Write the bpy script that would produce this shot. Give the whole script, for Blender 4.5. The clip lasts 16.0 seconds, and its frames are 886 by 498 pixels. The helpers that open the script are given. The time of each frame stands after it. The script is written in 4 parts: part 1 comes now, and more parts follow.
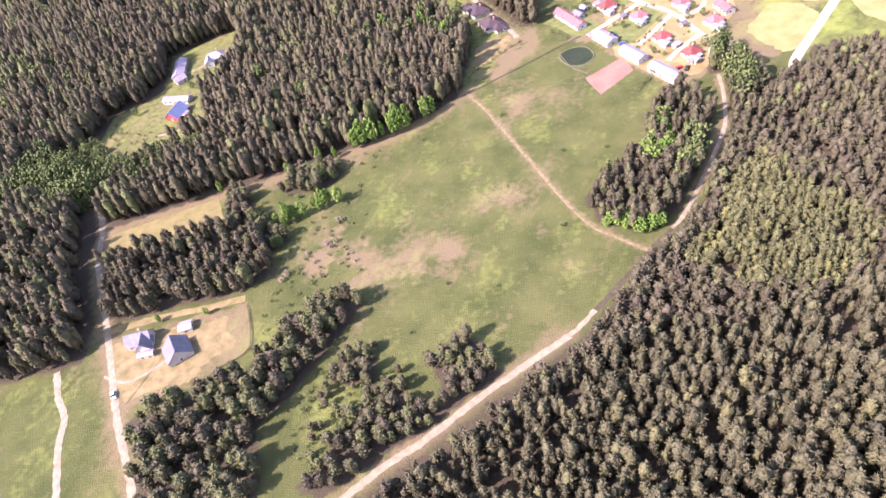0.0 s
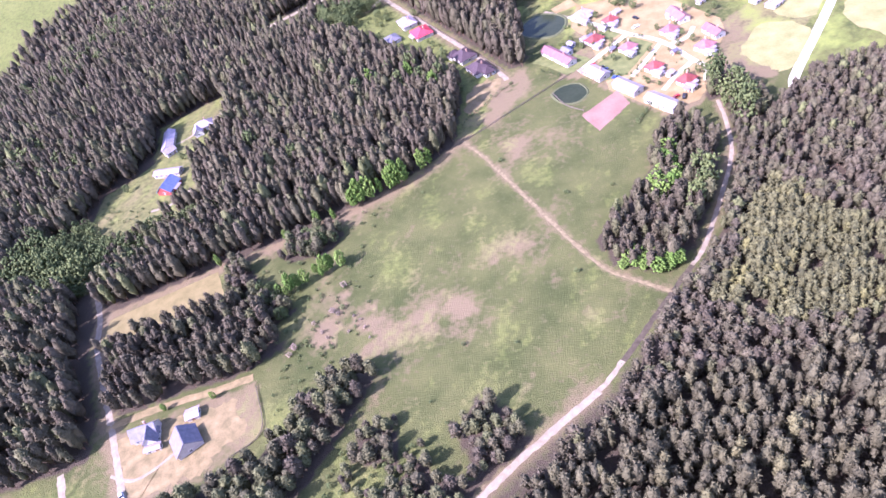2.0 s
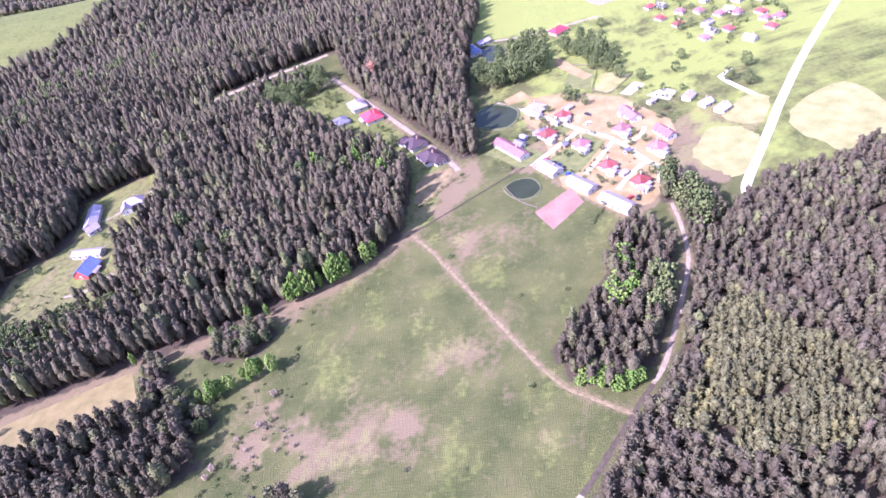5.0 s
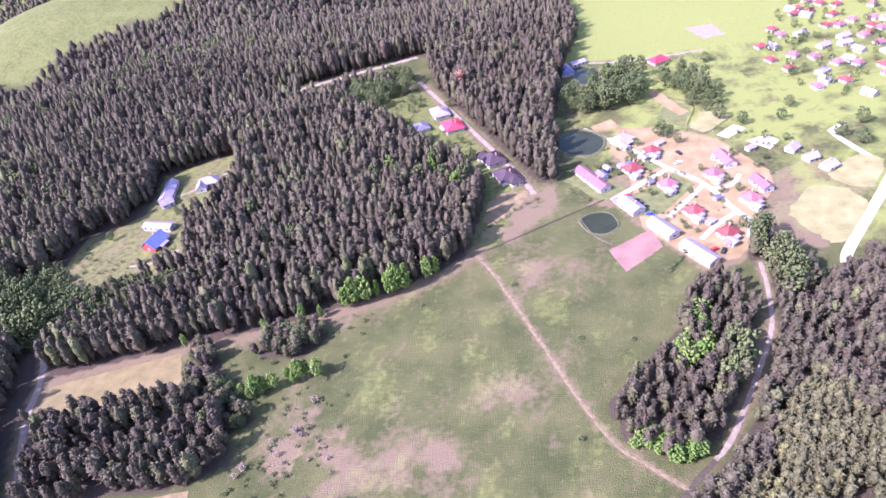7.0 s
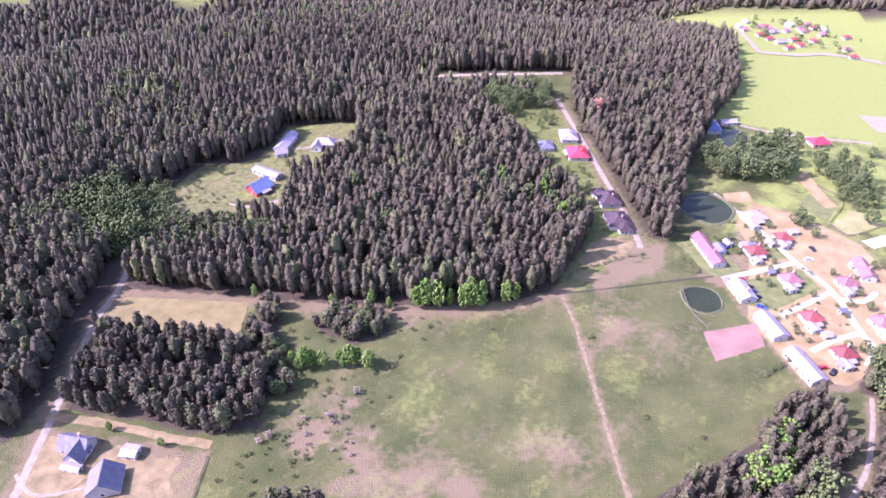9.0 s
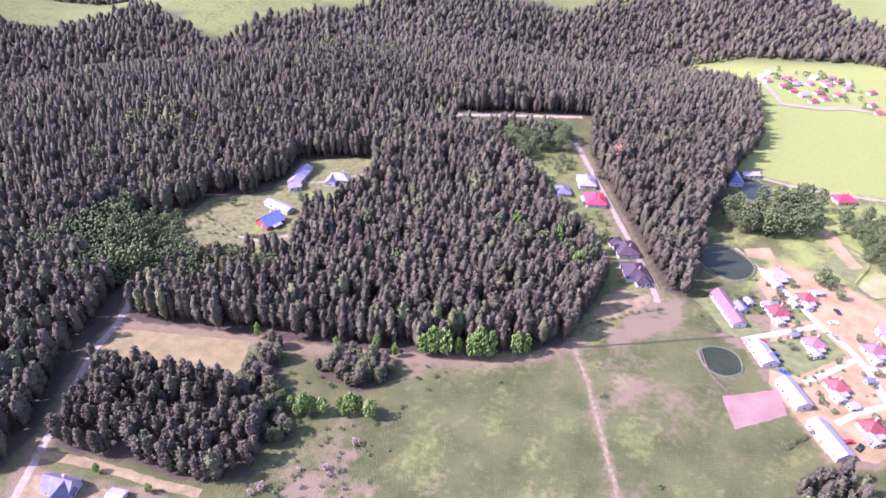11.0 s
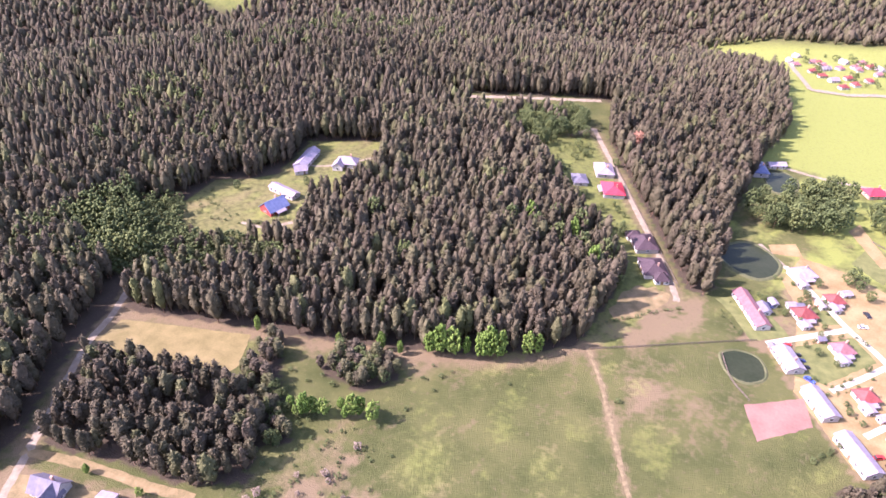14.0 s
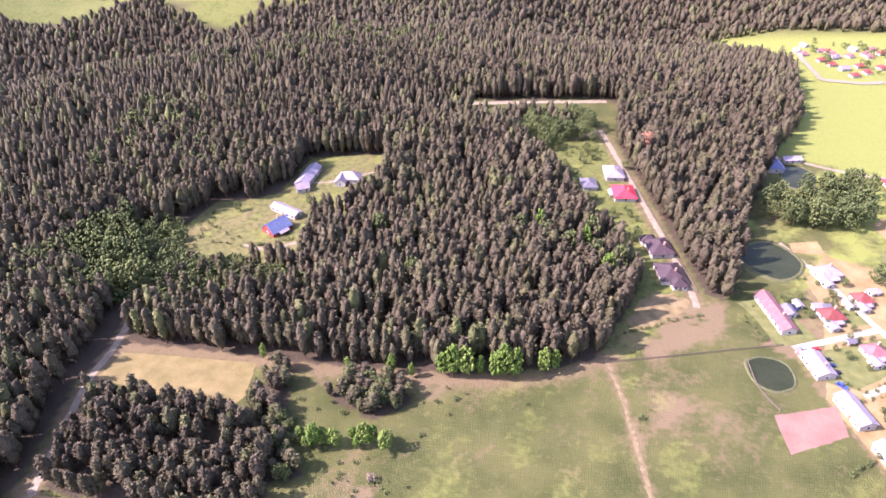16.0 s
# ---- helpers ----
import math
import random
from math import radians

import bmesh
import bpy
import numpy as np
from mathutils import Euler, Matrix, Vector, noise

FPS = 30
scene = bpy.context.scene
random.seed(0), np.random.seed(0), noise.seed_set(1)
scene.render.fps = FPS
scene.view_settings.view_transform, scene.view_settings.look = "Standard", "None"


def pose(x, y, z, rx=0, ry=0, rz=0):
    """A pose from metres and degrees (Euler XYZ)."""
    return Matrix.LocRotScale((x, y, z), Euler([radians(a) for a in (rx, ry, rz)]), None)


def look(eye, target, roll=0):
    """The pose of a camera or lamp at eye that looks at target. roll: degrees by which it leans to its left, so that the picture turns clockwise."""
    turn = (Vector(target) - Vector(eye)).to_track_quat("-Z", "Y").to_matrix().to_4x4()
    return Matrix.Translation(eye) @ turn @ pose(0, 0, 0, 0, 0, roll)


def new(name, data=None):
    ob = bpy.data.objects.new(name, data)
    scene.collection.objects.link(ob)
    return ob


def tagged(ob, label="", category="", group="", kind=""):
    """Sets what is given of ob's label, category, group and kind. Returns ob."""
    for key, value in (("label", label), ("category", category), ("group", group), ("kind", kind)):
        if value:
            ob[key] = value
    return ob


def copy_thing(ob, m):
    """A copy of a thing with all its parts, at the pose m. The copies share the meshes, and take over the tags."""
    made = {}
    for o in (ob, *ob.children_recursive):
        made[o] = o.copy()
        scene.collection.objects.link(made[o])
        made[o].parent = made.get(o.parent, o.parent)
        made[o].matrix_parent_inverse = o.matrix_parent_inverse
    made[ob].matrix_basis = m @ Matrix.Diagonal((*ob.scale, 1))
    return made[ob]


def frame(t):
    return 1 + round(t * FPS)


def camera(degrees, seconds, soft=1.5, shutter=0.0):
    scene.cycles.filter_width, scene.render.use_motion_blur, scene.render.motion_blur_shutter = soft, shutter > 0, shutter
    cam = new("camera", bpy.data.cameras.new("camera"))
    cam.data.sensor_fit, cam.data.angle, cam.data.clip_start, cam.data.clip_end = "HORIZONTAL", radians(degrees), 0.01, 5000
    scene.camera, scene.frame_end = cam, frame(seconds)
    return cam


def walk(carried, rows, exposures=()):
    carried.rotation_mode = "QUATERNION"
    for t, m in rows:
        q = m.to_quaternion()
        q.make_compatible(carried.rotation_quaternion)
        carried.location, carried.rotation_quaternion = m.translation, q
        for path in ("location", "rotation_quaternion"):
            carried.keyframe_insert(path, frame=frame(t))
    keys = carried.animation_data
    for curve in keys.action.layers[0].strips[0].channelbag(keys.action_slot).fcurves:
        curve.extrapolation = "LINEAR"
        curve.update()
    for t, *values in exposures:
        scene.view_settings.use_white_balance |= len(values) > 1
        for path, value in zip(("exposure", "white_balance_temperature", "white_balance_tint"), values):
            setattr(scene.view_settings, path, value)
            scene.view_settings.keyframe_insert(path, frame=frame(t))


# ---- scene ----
cam = camera(69.0, 16.0, soft=1.6)
ROWS = [
    (0.0, -11.88, -13.46, 197.83, 42.834, 11.546, -1.842),
    (0.5, -13.03, -10.43, 197.83, 41.757, 12.679, -3.872),
    (1.0, -14.08, -6.74, 197.59, 42.725, 13.654, -5.623),
    (1.5, -14.68, -2.82, 197.34, 43.968, 14.665, -6.020),
    (2.0, -14.89, 1.24, 197.20, 45.056, 15.211, -5.713),
    (2.5, -14.75, 5.59, 196.97, 46.693, 14.847, -6.209),
    (3.0, -15.10, 9.75, 197.06, 48.365, 15.089, -7.267),
    (3.5, -13.76, 13.53, 195.83, 49.175, 13.650, -6.704),
    (4.0, -13.22, 17.94, 194.66, 49.575, 12.962, -7.542),
    (6.5, -11.61, 36.76, 193.69, 51.774, 8.061, -6.947),
    (7.0, -13.51, 39.72, 193.42, 52.499, 7.906, 1.179),
    (7.5, -14.98, 43.12, 193.18, 53.926, 4.716, 16.237),
    (8.0, -15.12, 46.99, 193.07, 53.875, 1.028, 18.196),
    (8.5, -14.38, 50.63, 192.62, 53.259, 0.302, 17.964),
    (9.0, -13.74, 53.75, 192.79, 53.461, -0.457, 17.687),
    (11.5, -17.82, 66.40, 192.98, 56.420, -2.259, 20.714),
    (12.0, -18.67, 69.06, 193.13, 56.077, -1.658, 21.532),
    (12.5, -19.37, 71.49, 192.85, 55.837, -1.598, 22.215),
    (13.0, -20.32, 74.37, 192.52, 54.955, -1.737, 22.444),
    (13.5, -20.93, 76.34, 191.72, 54.640, -2.168, 22.222),
    (14.0, -21.54, 78.52, 190.96, 54.119, -2.365, 21.526),
    (14.5, -22.28, 81.10, 190.67, 54.749, -1.321, 21.255),
    (15.0, -23.38, 83.63, 190.29, 54.289, -1.105, 21.330),
    (15.5, -24.23, 86.22, 189.66, 53.951, -1.016, 21.215),
    (16.0, -24.74, 88.69, 188.82, 54.604, 0.217, 20.689),
]
EXPOSURES = [(0.0, 1.78, 6250, 36), (0.8, 1.78, 6050, 37), (1.4, 1.81, 5500, 44), (4.0, 1.83, 5250, 50), (6.5, 1.68, 5300, 52), (9.0, 1.64, 5350, 54), (12.8, 1.7, 5300, 56), (13.6, 1.73, 6000, 46), (16.0, 1.73, 6150, 45)]
walk(cam, [(t, pose(x, y, z, rx, ry, rz)) for t, x, y, z, rx, ry, rz in ROWS], EXPOSURES)

# ---- light ----
SUN_ELEVATION, SUN_FROM = radians(42), Vector((-0.88, -0.47, 0)).normalized()
world = bpy.data.worlds.new("world")
scene.world = world
world.use_nodes = True
sky = world.node_tree.nodes.new("ShaderNodeTexSky")
sky.sky_type, sky.sun_disc = "NISHITA", False
sky.sun_elevation, sky.sun_rotation = SUN_ELEVATION, math.atan2(SUN_FROM.x, SUN_FROM.y)
sky.air_density, sky.dust_density = 1.3, 2.0
background = world.node_tree.nodes["Background"]
world.node_tree.links.new(sky.outputs[0], background.inputs[0])
background.inputs[1].default_value = 0.15
sun = new("sun", bpy.data.lights.new("sun", "SUN"))
sun.data.energy, sun.data.angle, sun.data.color = 4.6, radians(0.6), (1.0, 0.94, 0.85)
toward = SUN_FROM * math.cos(SUN_ELEVATION) + Vector((0, 0, math.sin(SUN_ELEVATION)))
sun.matrix_world = look((0, 0, 400), Vector((0, 0, 400)) - toward)

rng = np.random.default_rng(7)


# ---- materials ----
def material(name, colours, scale=1.0, rough=0.9, metal=0.0, bump=0.0, bump_scale=6.0, island=0.0, per_object=0.0, detail=6.0):
    """Noise at two sizes between two colours; island and per_object vary the value piece by piece."""
    m = bpy.data.materials.new(name)
    m.use_nodes = True
    nodes, links = m.node_tree.nodes, m.node_tree.links
    shader = nodes["Principled BSDF"]
    shader.inputs["Roughness"].default_value, shader.inputs["Metallic"].default_value = rough, metal
    shader.inputs["Specular IOR Level"].default_value = 0.25
    place = nodes.new("ShaderNodeTexCoord")
    big, fine = nodes.new("ShaderNodeTexNoise"), nodes.new("ShaderNodeTexNoise")
    big.inputs["Scale"].default_value, big.inputs["Detail"].default_value = scale, detail
    fine.inputs["Scale"].default_value, fine.inputs["Detail"].default_value = scale * 9, 4
    for n in (big, fine):
        links.new(place.outputs["Object"], n.inputs["Vector"])
    both = nodes.new("ShaderNodeMath")
    both.operation = "MULTIPLY_ADD"
    both.inputs[1].default_value = 0.45
    links.new(fine.outputs[0], both.inputs[0])
    links.new(big.outputs[0], both.inputs[2])
    ramp = nodes.new("ShaderNodeMapRange")
    ramp.inputs["From Min"].default_value, ramp.inputs["From Max"].default_value = 0.5, 0.95
    links.new(both.outputs[0], ramp.inputs["Value"])
    mix = nodes.new("ShaderNodeMix")
    mix.data_type = "RGBA"
    mix.inputs["A"].default_value, mix.inputs["B"].default_value = (*colours[0], 1), (*colours[1], 1)
    links.new(ramp.outputs[0], mix.inputs["Factor"])
    out = mix.outputs["Result"]
    for amount, kind, socket in ((island, "ShaderNodeNewGeometry", "Random Per Island"), (per_object, "ShaderNodeObjectInfo", "Random")):
        if amount:
            source, hue, span = nodes.new(kind), nodes.new("ShaderNodeHueSaturation"), nodes.new("ShaderNodeMapRange")
            span.inputs["To Min"].default_value, span.inputs["To Max"].default_value = 1 - amount, 1 + amount
            links.new(source.outputs[socket], span.inputs["Value"])
            links.new(span.outputs[0], hue.inputs["Value"])
            links.new(out, hue.inputs["Color"])
            out = hue.outputs["Color"]
    links.new(out, shader.inputs["Base Color"])
    if bump:
        relief, grain = nodes.new("ShaderNodeBump"), nodes.new("ShaderNodeTexNoise")
        grain.inputs["Scale"].default_value = bump_scale
        links.new(place.outputs["Object"], grain.inputs["Vector"])
        links.new(grain.outputs[0], relief.inputs["Height"])
        relief.inputs["Distance"].default_value = bump
        links.new(relief.outputs[0], shader.inputs["Normal"])
    return m


def foliage(name, dark, light, tint, spread=0.35):
    """Leaves or needles: clump by clump and tree by tree (attribute tint) between three colours."""
    m = material(name, (dark, light), 0.55, 0.85, island=spread, bump=0.8, bump_scale=1.3)
    nodes, links = m.node_tree.nodes, m.node_tree.links
    shader = nodes["Principled BSDF"]
    shader.inputs["Specular IOR Level"].default_value = 0.15
    was = shader.inputs["Base Color"].links[0].from_socket
    own, mix = nodes.new("ShaderNodeAttribute"), nodes.new("ShaderNodeMix")
    own.attribute_name = "tint"
    mix.data_type = "RGBA"
    mix.inputs["B"].default_value = (*tint, 1)
    links.new(own.outputs["Fac"], mix.inputs["Factor"])
    links.new(was, mix.inputs["A"])
    links.new(mix.outputs["Result"], shader.inputs["Base Color"])
    return m


NEEDLES = foliage("pine_needles", (0.052, 0.043, 0.029), (0.102, 0.083, 0.057), (0.115, 0.125, 0.05), 0.22)
YOUNG = foliage("young_needles", (0.068, 0.068, 0.034), (0.118, 0.114, 0.054), (0.16, 0.15, 0.055), 0.22)
OLD = foliage("old_needles", (0.052, 0.048, 0.028), (0.1, 0.09, 0.055), (0.132, 0.122, 0.058), 0.22)
LEAVES = foliage("broad_leaves", (0.05, 0.069, 0.026), (0.09, 0.116, 0.043), (0.14, 0.16, 0.055), 0.24)
BARK = material("bark", ((0.10, 0.06, 0.04), (0.2, 0.12, 0.08)), 3.0, 0.95, bump=0.05)


def ground_material():
    """Meadow, dry grass, lush grass and litter, mixed by the soil attribute and broken up by noise."""
    m = bpy.data.materials.new("meadow")
    m.use_nodes = True
    nodes, links = m.node_tree.nodes, m.node_tree.links
    shader = nodes["Principled BSDF"]
    shader.inputs["Roughness"].default_value, shader.inputs["Specular IOR Level"].default_value = 0.95, 0.1
    place, soil, parts = nodes.new("ShaderNodeTexCoord"), nodes.new("ShaderNodeAttribute"), nodes.new("ShaderNodeSeparateColor")
    soil.attribute_name = "soil"
    links.new(soil.outputs["Color"], parts.inputs[0])

    def grain(scale, detail=8.0, rough=0.6):
        n = nodes.new("ShaderNodeTexNoise")
        n.inputs["Scale"].default_value, n.inputs["Detail"].default_value, n.inputs["Roughness"].default_value = scale, detail, rough
        links.new(place.outputs["Object"], n.inputs["Vector"])
        return n.outputs[0]

    def span(value, a, b, c=0.0, d=1.0):
        n = nodes.new("ShaderNodeMapRange")
        for key, v in zip(("From Min", "From Max", "To Min", "To Max"), (a, b, c, d)):
            n.inputs[key].default_value = v
        links.new(value, n.inputs["Value"])
        return n.outputs[0]

    def blend(a, b, factor):
        n = nodes.new("ShaderNodeMix")
        n.data_type = "RGBA"
        for key, v in (("A", a), ("B", b)):
            if isinstance(v, tuple):
                n.inputs[key].default_value = (*v, 1)
            else:
                links.new(v, n.inputs[key])
        links.new(factor, n.inputs["Factor"])
        return n.outputs["Result"]

    def broken(value, noise_out, amount=0.7):
        n = nodes.new("ShaderNodeMath")
        n.operation = "MULTIPLY_ADD"
        links.new(span(noise_out, 0.3, 0.7, -amount, amount), n.inputs[0])
        n.inputs[1].default_value = 0.5
        links.new(value, n.inputs[2])
        return span(n.outputs[0], 0.15, 0.85)

    middle, fine, tuft = grain(0.05), grain(0.35), grain(1.6, 4)
    colour = blend((0.053, 0.063, 0.021), (0.096, 0.098, 0.036), span(middle, 0.35, 0.65))
    colour = blend(colour, (0.155, 0.117, 0.068), broken(parts.outputs[0], fine))
    colour = blend(colour, (0.185, 0.21, 0.055), broken(parts.outputs[1], fine, 0.4))
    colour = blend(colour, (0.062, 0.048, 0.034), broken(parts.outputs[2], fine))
    colour = blend(colour, (0.045, 0.056, 0.024), span(tuft, 0.56, 0.75, 0, 0.38))
    colour = blend(colour, (0.18, 0.162, 0.072), span(grain(0.9, 5), 0.56, 0.78, 0, 0.36))
    links.new(colour, shader.inputs["Base Color"])
    relief = nodes.new("ShaderNodeBump")
    relief.inputs["Distance"].default_value = 0.5
    links.new(tuft, relief.inputs["Height"])
    links.new(relief.outputs[0], shader.inputs["Normal"])
    return m


MEADOW = ground_material()
SAND = material("pale_sand", ((0.17, 0.136, 0.096), (0.275, 0.23, 0.166)), 0.4, 0.95, bump=0.05)
RUT = material("worn_track", ((0.105, 0.08, 0.042), (0.21, 0.165, 0.09)), 0.5, 0.95)
CONCRETE = material("pale_concrete", ((0.33, 0.29, 0.225), (0.47, 0.42, 0.33)), 0.3, 0.8)
YARD = material("dry_yard", ((0.17, 0.12, 0.052), (0.28, 0.205, 0.1)), 0.12, 0.95)
FARM = material("trodden_grass", ((0.105, 0.088, 0.038), (0.24, 0.175, 0.09)), 0.22, 0.95)
STRAW = material("straw_field", ((0.125, 0.105, 0.04), (0.2, 0.158, 0.07)), 0.15, 0.95)
CLAY = material("pink_clay", ((0.17, 0.095, 0.077), (0.235, 0.138, 0.108)), 0.1, 0.9)
CROP = material("green_crop", ((0.08, 0.095, 0.03), (0.15, 0.15, 0.055)), 0.25, 0.95)
WATER = material("pond_water", ((0.02, 0.027, 0.014), (0.034, 0.04, 0.022)), 0.08, 0.12)
WATER.node_tree.nodes["Principled BSDF"].inputs["Specular IOR Level"].default_value = 0.09
HAY = material("pale_hay", ((0.155, 0.15, 0.055), (0.26, 0.235, 0.1)), 0.12, 0.95)
# dark brown that carries the tree shade over the east track
TRACK_SHADE = material("track_shade_brown", ((0.042, 0.034, 0.022), (0.082, 0.064, 0.044)), 0.5, 0.95)
BANK = material("grassy_bank", ((0.06, 0.07, 0.03), (0.105, 0.105, 0.05)), 0.4, 0.95)


# ---- helpers ----
def smooth_ring(points, steps=6):
    """A closed round line through the points."""
    n, out = len(points), []
    for i in range(n):
        p = [np.array(points[(i + k) % n], float) for k in (-1, 0, 1, 2)]
        for s in range(steps):
            t = s / steps
            out.append(tuple(0.5 * (2 * p[1] + (p[2] - p[0]) * t + (2 * p[0] - 5 * p[1] + 4 * p[2] - p[3]) * t * t + (3 * p[1] - p[0] - 3 * p[2] + p[3]) * t ** 3)))
    return out


def smooth_line(points, step=2.0):
    """An open round line through the points, with even steps."""
    pts = [np.array(p, float) for p in points]
    pts = [2 * pts[0] - pts[1]] + pts + [2 * pts[-1] - pts[-2]]
    out = []
    for a, b, c, d in zip(pts, pts[1:], pts[2:], pts[3:]):
        n = max(2, int(np.linalg.norm(c - b) / step))
        for s in range(n):
            t = s / n
            out.append(0.5 * (2 * b + (c - a) * t + (2 * a - 5 * b + 4 * c - d) * t * t + (3 * b - a - 3 * c + d) * t ** 3))
    return np.array(out + [pts[-2]])


def inside(x, y, ring):
    hit = np.zeros(np.shape(x), bool)
    for (x0, y0), (x1, y1) in zip(ring, list(ring[1:]) + [ring[0]]):
        if y0 != y1:
            hit ^= ((y0 > y) != (y1 > y)) & (x < (x1 - x0) * (y - y0) / (y1 - y0) + x0)
    return hit


def distance(x, y, line):
    best = np.full(np.shape(x), 1e9)
    for (x0, y0), (x1, y1) in zip(line, line[1:]):
        dx, dy = x1 - x0, y1 - y0
        t = np.clip(((x - x0) * dx + (y - y0) * dy) / (dx * dx + dy * dy + 1e-9), 0, 1)
        best = np.minimum(best, np.hypot(x - x0 - t * dx, y - y0 - t * dy))
    return best


def mesh_from(name, verts, faces, mats, slots=None):
    me = bpy.data.meshes.new(name)
    me.from_pydata([tuple(v) for v in verts], [], faces)
    for m in mats if isinstance(mats, (list, tuple)) else [mats]:
        me.materials.append(m)
    if slots is not None:
        me.polygons.foreach_set("material_index", slots)
    me.update()
    return me


def part(name, bm, mat, parent=None, label=""):
    """One bmesh as one mesh object under its thing or part."""
    me = bpy.data.meshes.new(name)
    bm.to_mesh(me)
    bm.free()
    me.materials.append(mat)
    ob = new(name, me)
    ob.parent = parent
    if label:
        ob["label"] = label
    return ob


def height(x, y):
    """Level near the village, rolling hills in the far woods."""
    x, y = np.asarray(x, float), np.asarray(y, float)
    far = np.clip((y - 540 - 0.15 * x) / 260, 0, 1) + np.clip((-330 - x) / 260, 0, 1)
    far = np.clip(far, 0, 1) ** 2
    return far * (20 * np.sin(x / 115 + y / 150) + 17 * np.sin(y / 82 - x / 130 + 1.3) + 6 * np.sin(x / 47 + 0.5))


# ---- plan ----
ROAD_EAST = [(-110, 52), (-72, 79), (-56, 88), (-32, 104), (-1, 122), (14, 135), (35, 155), (54, 173), (67, 192), (85, 222), (92, 245), (95, 262)]
TRACK = [(-30, 288), (-20, 268), (-10, 241), (0, 214), (9, 190), (17, 174), (26, 165), (36, 156)]
ROAD_WEST = [(-240, 262), (-224, 226), (-218, 203), (-198, 160), (-177, 113), (-160, 80), (-150, 40)]
ROAD_NORTH = [(3, 334), (1, 342), (-18, 390), (-62, 491), (-68, 503), (-81, 487)]
ROAD_FAR = [(-190, 508), (-162, 520), (-124, 536), (-72, 556)]
ROAD_NE = [(128, 256), (134, 266), (164, 302), (188, 331), (233, 381), (330, 480)]
PATCH = [(-217, 207), (-217, 222), (-190, 229), (-162, 236), (-156, 220), (-158, 212), (-186, 208)]
CLEARING = [(-252, 298), (-257, 313), (-257, 335), (-236, 347), (-228, 357), (-229, 370), (-233, 402), (-212, 412), (-190, 422), (-180, 404), (-172, 378), (-180, 350), (-190, 332), (-184, 313), (-180, 300), (-207, 292), (-239, 288)]
SHRUBS = [(-290, 263), (-290, 292), (-258, 312), (-239, 288), (-205, 292), (-170, 291), (-173, 278), (-206, 255), (-229, 248), (-253, 244)]
GARDEN = [(-62, 395), (-88, 432), (-118, 470), (-122, 500), (-64, 490), (-1, 337), (-20, 290), (-33, 290), (-26, 323), (-23, 345), (-41, 372)]
FAR_FIELD = [(-760, 560), (-640, 575), (-585, 640), (-640, 700), (-800, 690)]
GLADE = [(-158, 491), (-119, 503), (-79, 520), (-72, 556), (-124, 541), (-165, 525)]
PLOT = [(-200, 152), (-164, 158), (-132, 162), (-126, 138), (-152, 122), (-180, 116)]
GROVE_PLOT = [(-197, 161), (-165, 166), (-139, 168), (-122, 177), (-130, 205), (-157, 211), (-184, 206), (-212, 200), (-212, 183)]
STRIP = [(-173, 112), (-155, 117), (-130, 125), (-110, 141), (-91, 159), (-80, 152), (-94, 130), (-108, 111), (-117, 101), (-112, 70), (-160, 60), (-162, 96)]
CLUMPS = [[(-92, 116), (-86, 130), (-74, 125), (-73, 112)], [(-80, 100), (-64, 114), (-61, 104), (-49, 101), (-28, 110), (-44, 98), (-64, 88), (-90, 72), (-100, 76)],
          [(-52, 118), (-44, 131), (-37, 128), (-28, 112), (-27, 106), (-46, 100)], [(-127, 230), (-122, 243), (-104, 250), (-94, 240), (-104, 226)], [(-156, 240), (-149, 240), (-128, 206), (-116, 196), (-128, 190), (-150, 214)]]
GROVE_PATH = [(17, 193), (19, 176), (36, 166), (51, 174), (74, 209), (83, 231), (78, 251), (65, 254), (52, 228), (35, 209)]
EAST_WOOD = [(-96, 52), (-64, 75), (-48, 84), (-24, 99), (6, 118), (15, 129), (38, 152), (57, 169), (70.5, 190), (88.5, 222), (94.5, 250), (92, 268), (100, 280), (113, 266), (114, 246), (124, 250), (140, 262), (175, 262), (260, 290), (420, 330), (420, -80), (-80, -80)]
WEDGE = [(14, 343), (6, 346), (-12, 390), (-56, 492), (-62, 560), (-120, 545), (-300, 480), (-345, 715), (-262, 848), (-150, 905), (-20, 1100), (0, 800), (30, 740), (58, 684), (59, 559), (40, 508), (29, 442), (20, 397), (20, 356)]
WEST_WOOD = [(-226, 226), (-222, 200), (-206, 163), (-203, 142), (-241, 138), (-330, 120), (-700, 60), (-900, 300), (-900, 700), (-587, 647), (-452, 603), (-426, 659), (-345, 714), (-262, 846),
             (-160, 560), (-90, 520), (-80, 470), (-84, 445), (-78, 410), (-46, 388), (-22, 350), (-26, 323), (-33, 288), (-44, 278), (-73, 263), (-105, 253), (-144, 243), (-163, 240), (-199, 232)]
VILLAGE = [(30, 320), (44, 312), (52, 294), (70, 258), (88, 262), (98, 275), (125, 268), (165, 312), (150, 345), (125, 330), (110, 375), (85, 395), (60, 400), (48, 378), (52, 350)]
HILL_VILLAGE = [(70, 760), (86, 800), (141, 776), (178, 705), (165, 660), (120, 668), (85, 690)]
BACK_WOOD = [(-20, 1100), (0, 815), (60, 838), (150, 830), (260, 775), (520, 790), (900, 860), (900, 960), (420, 930), (160, 1010)]
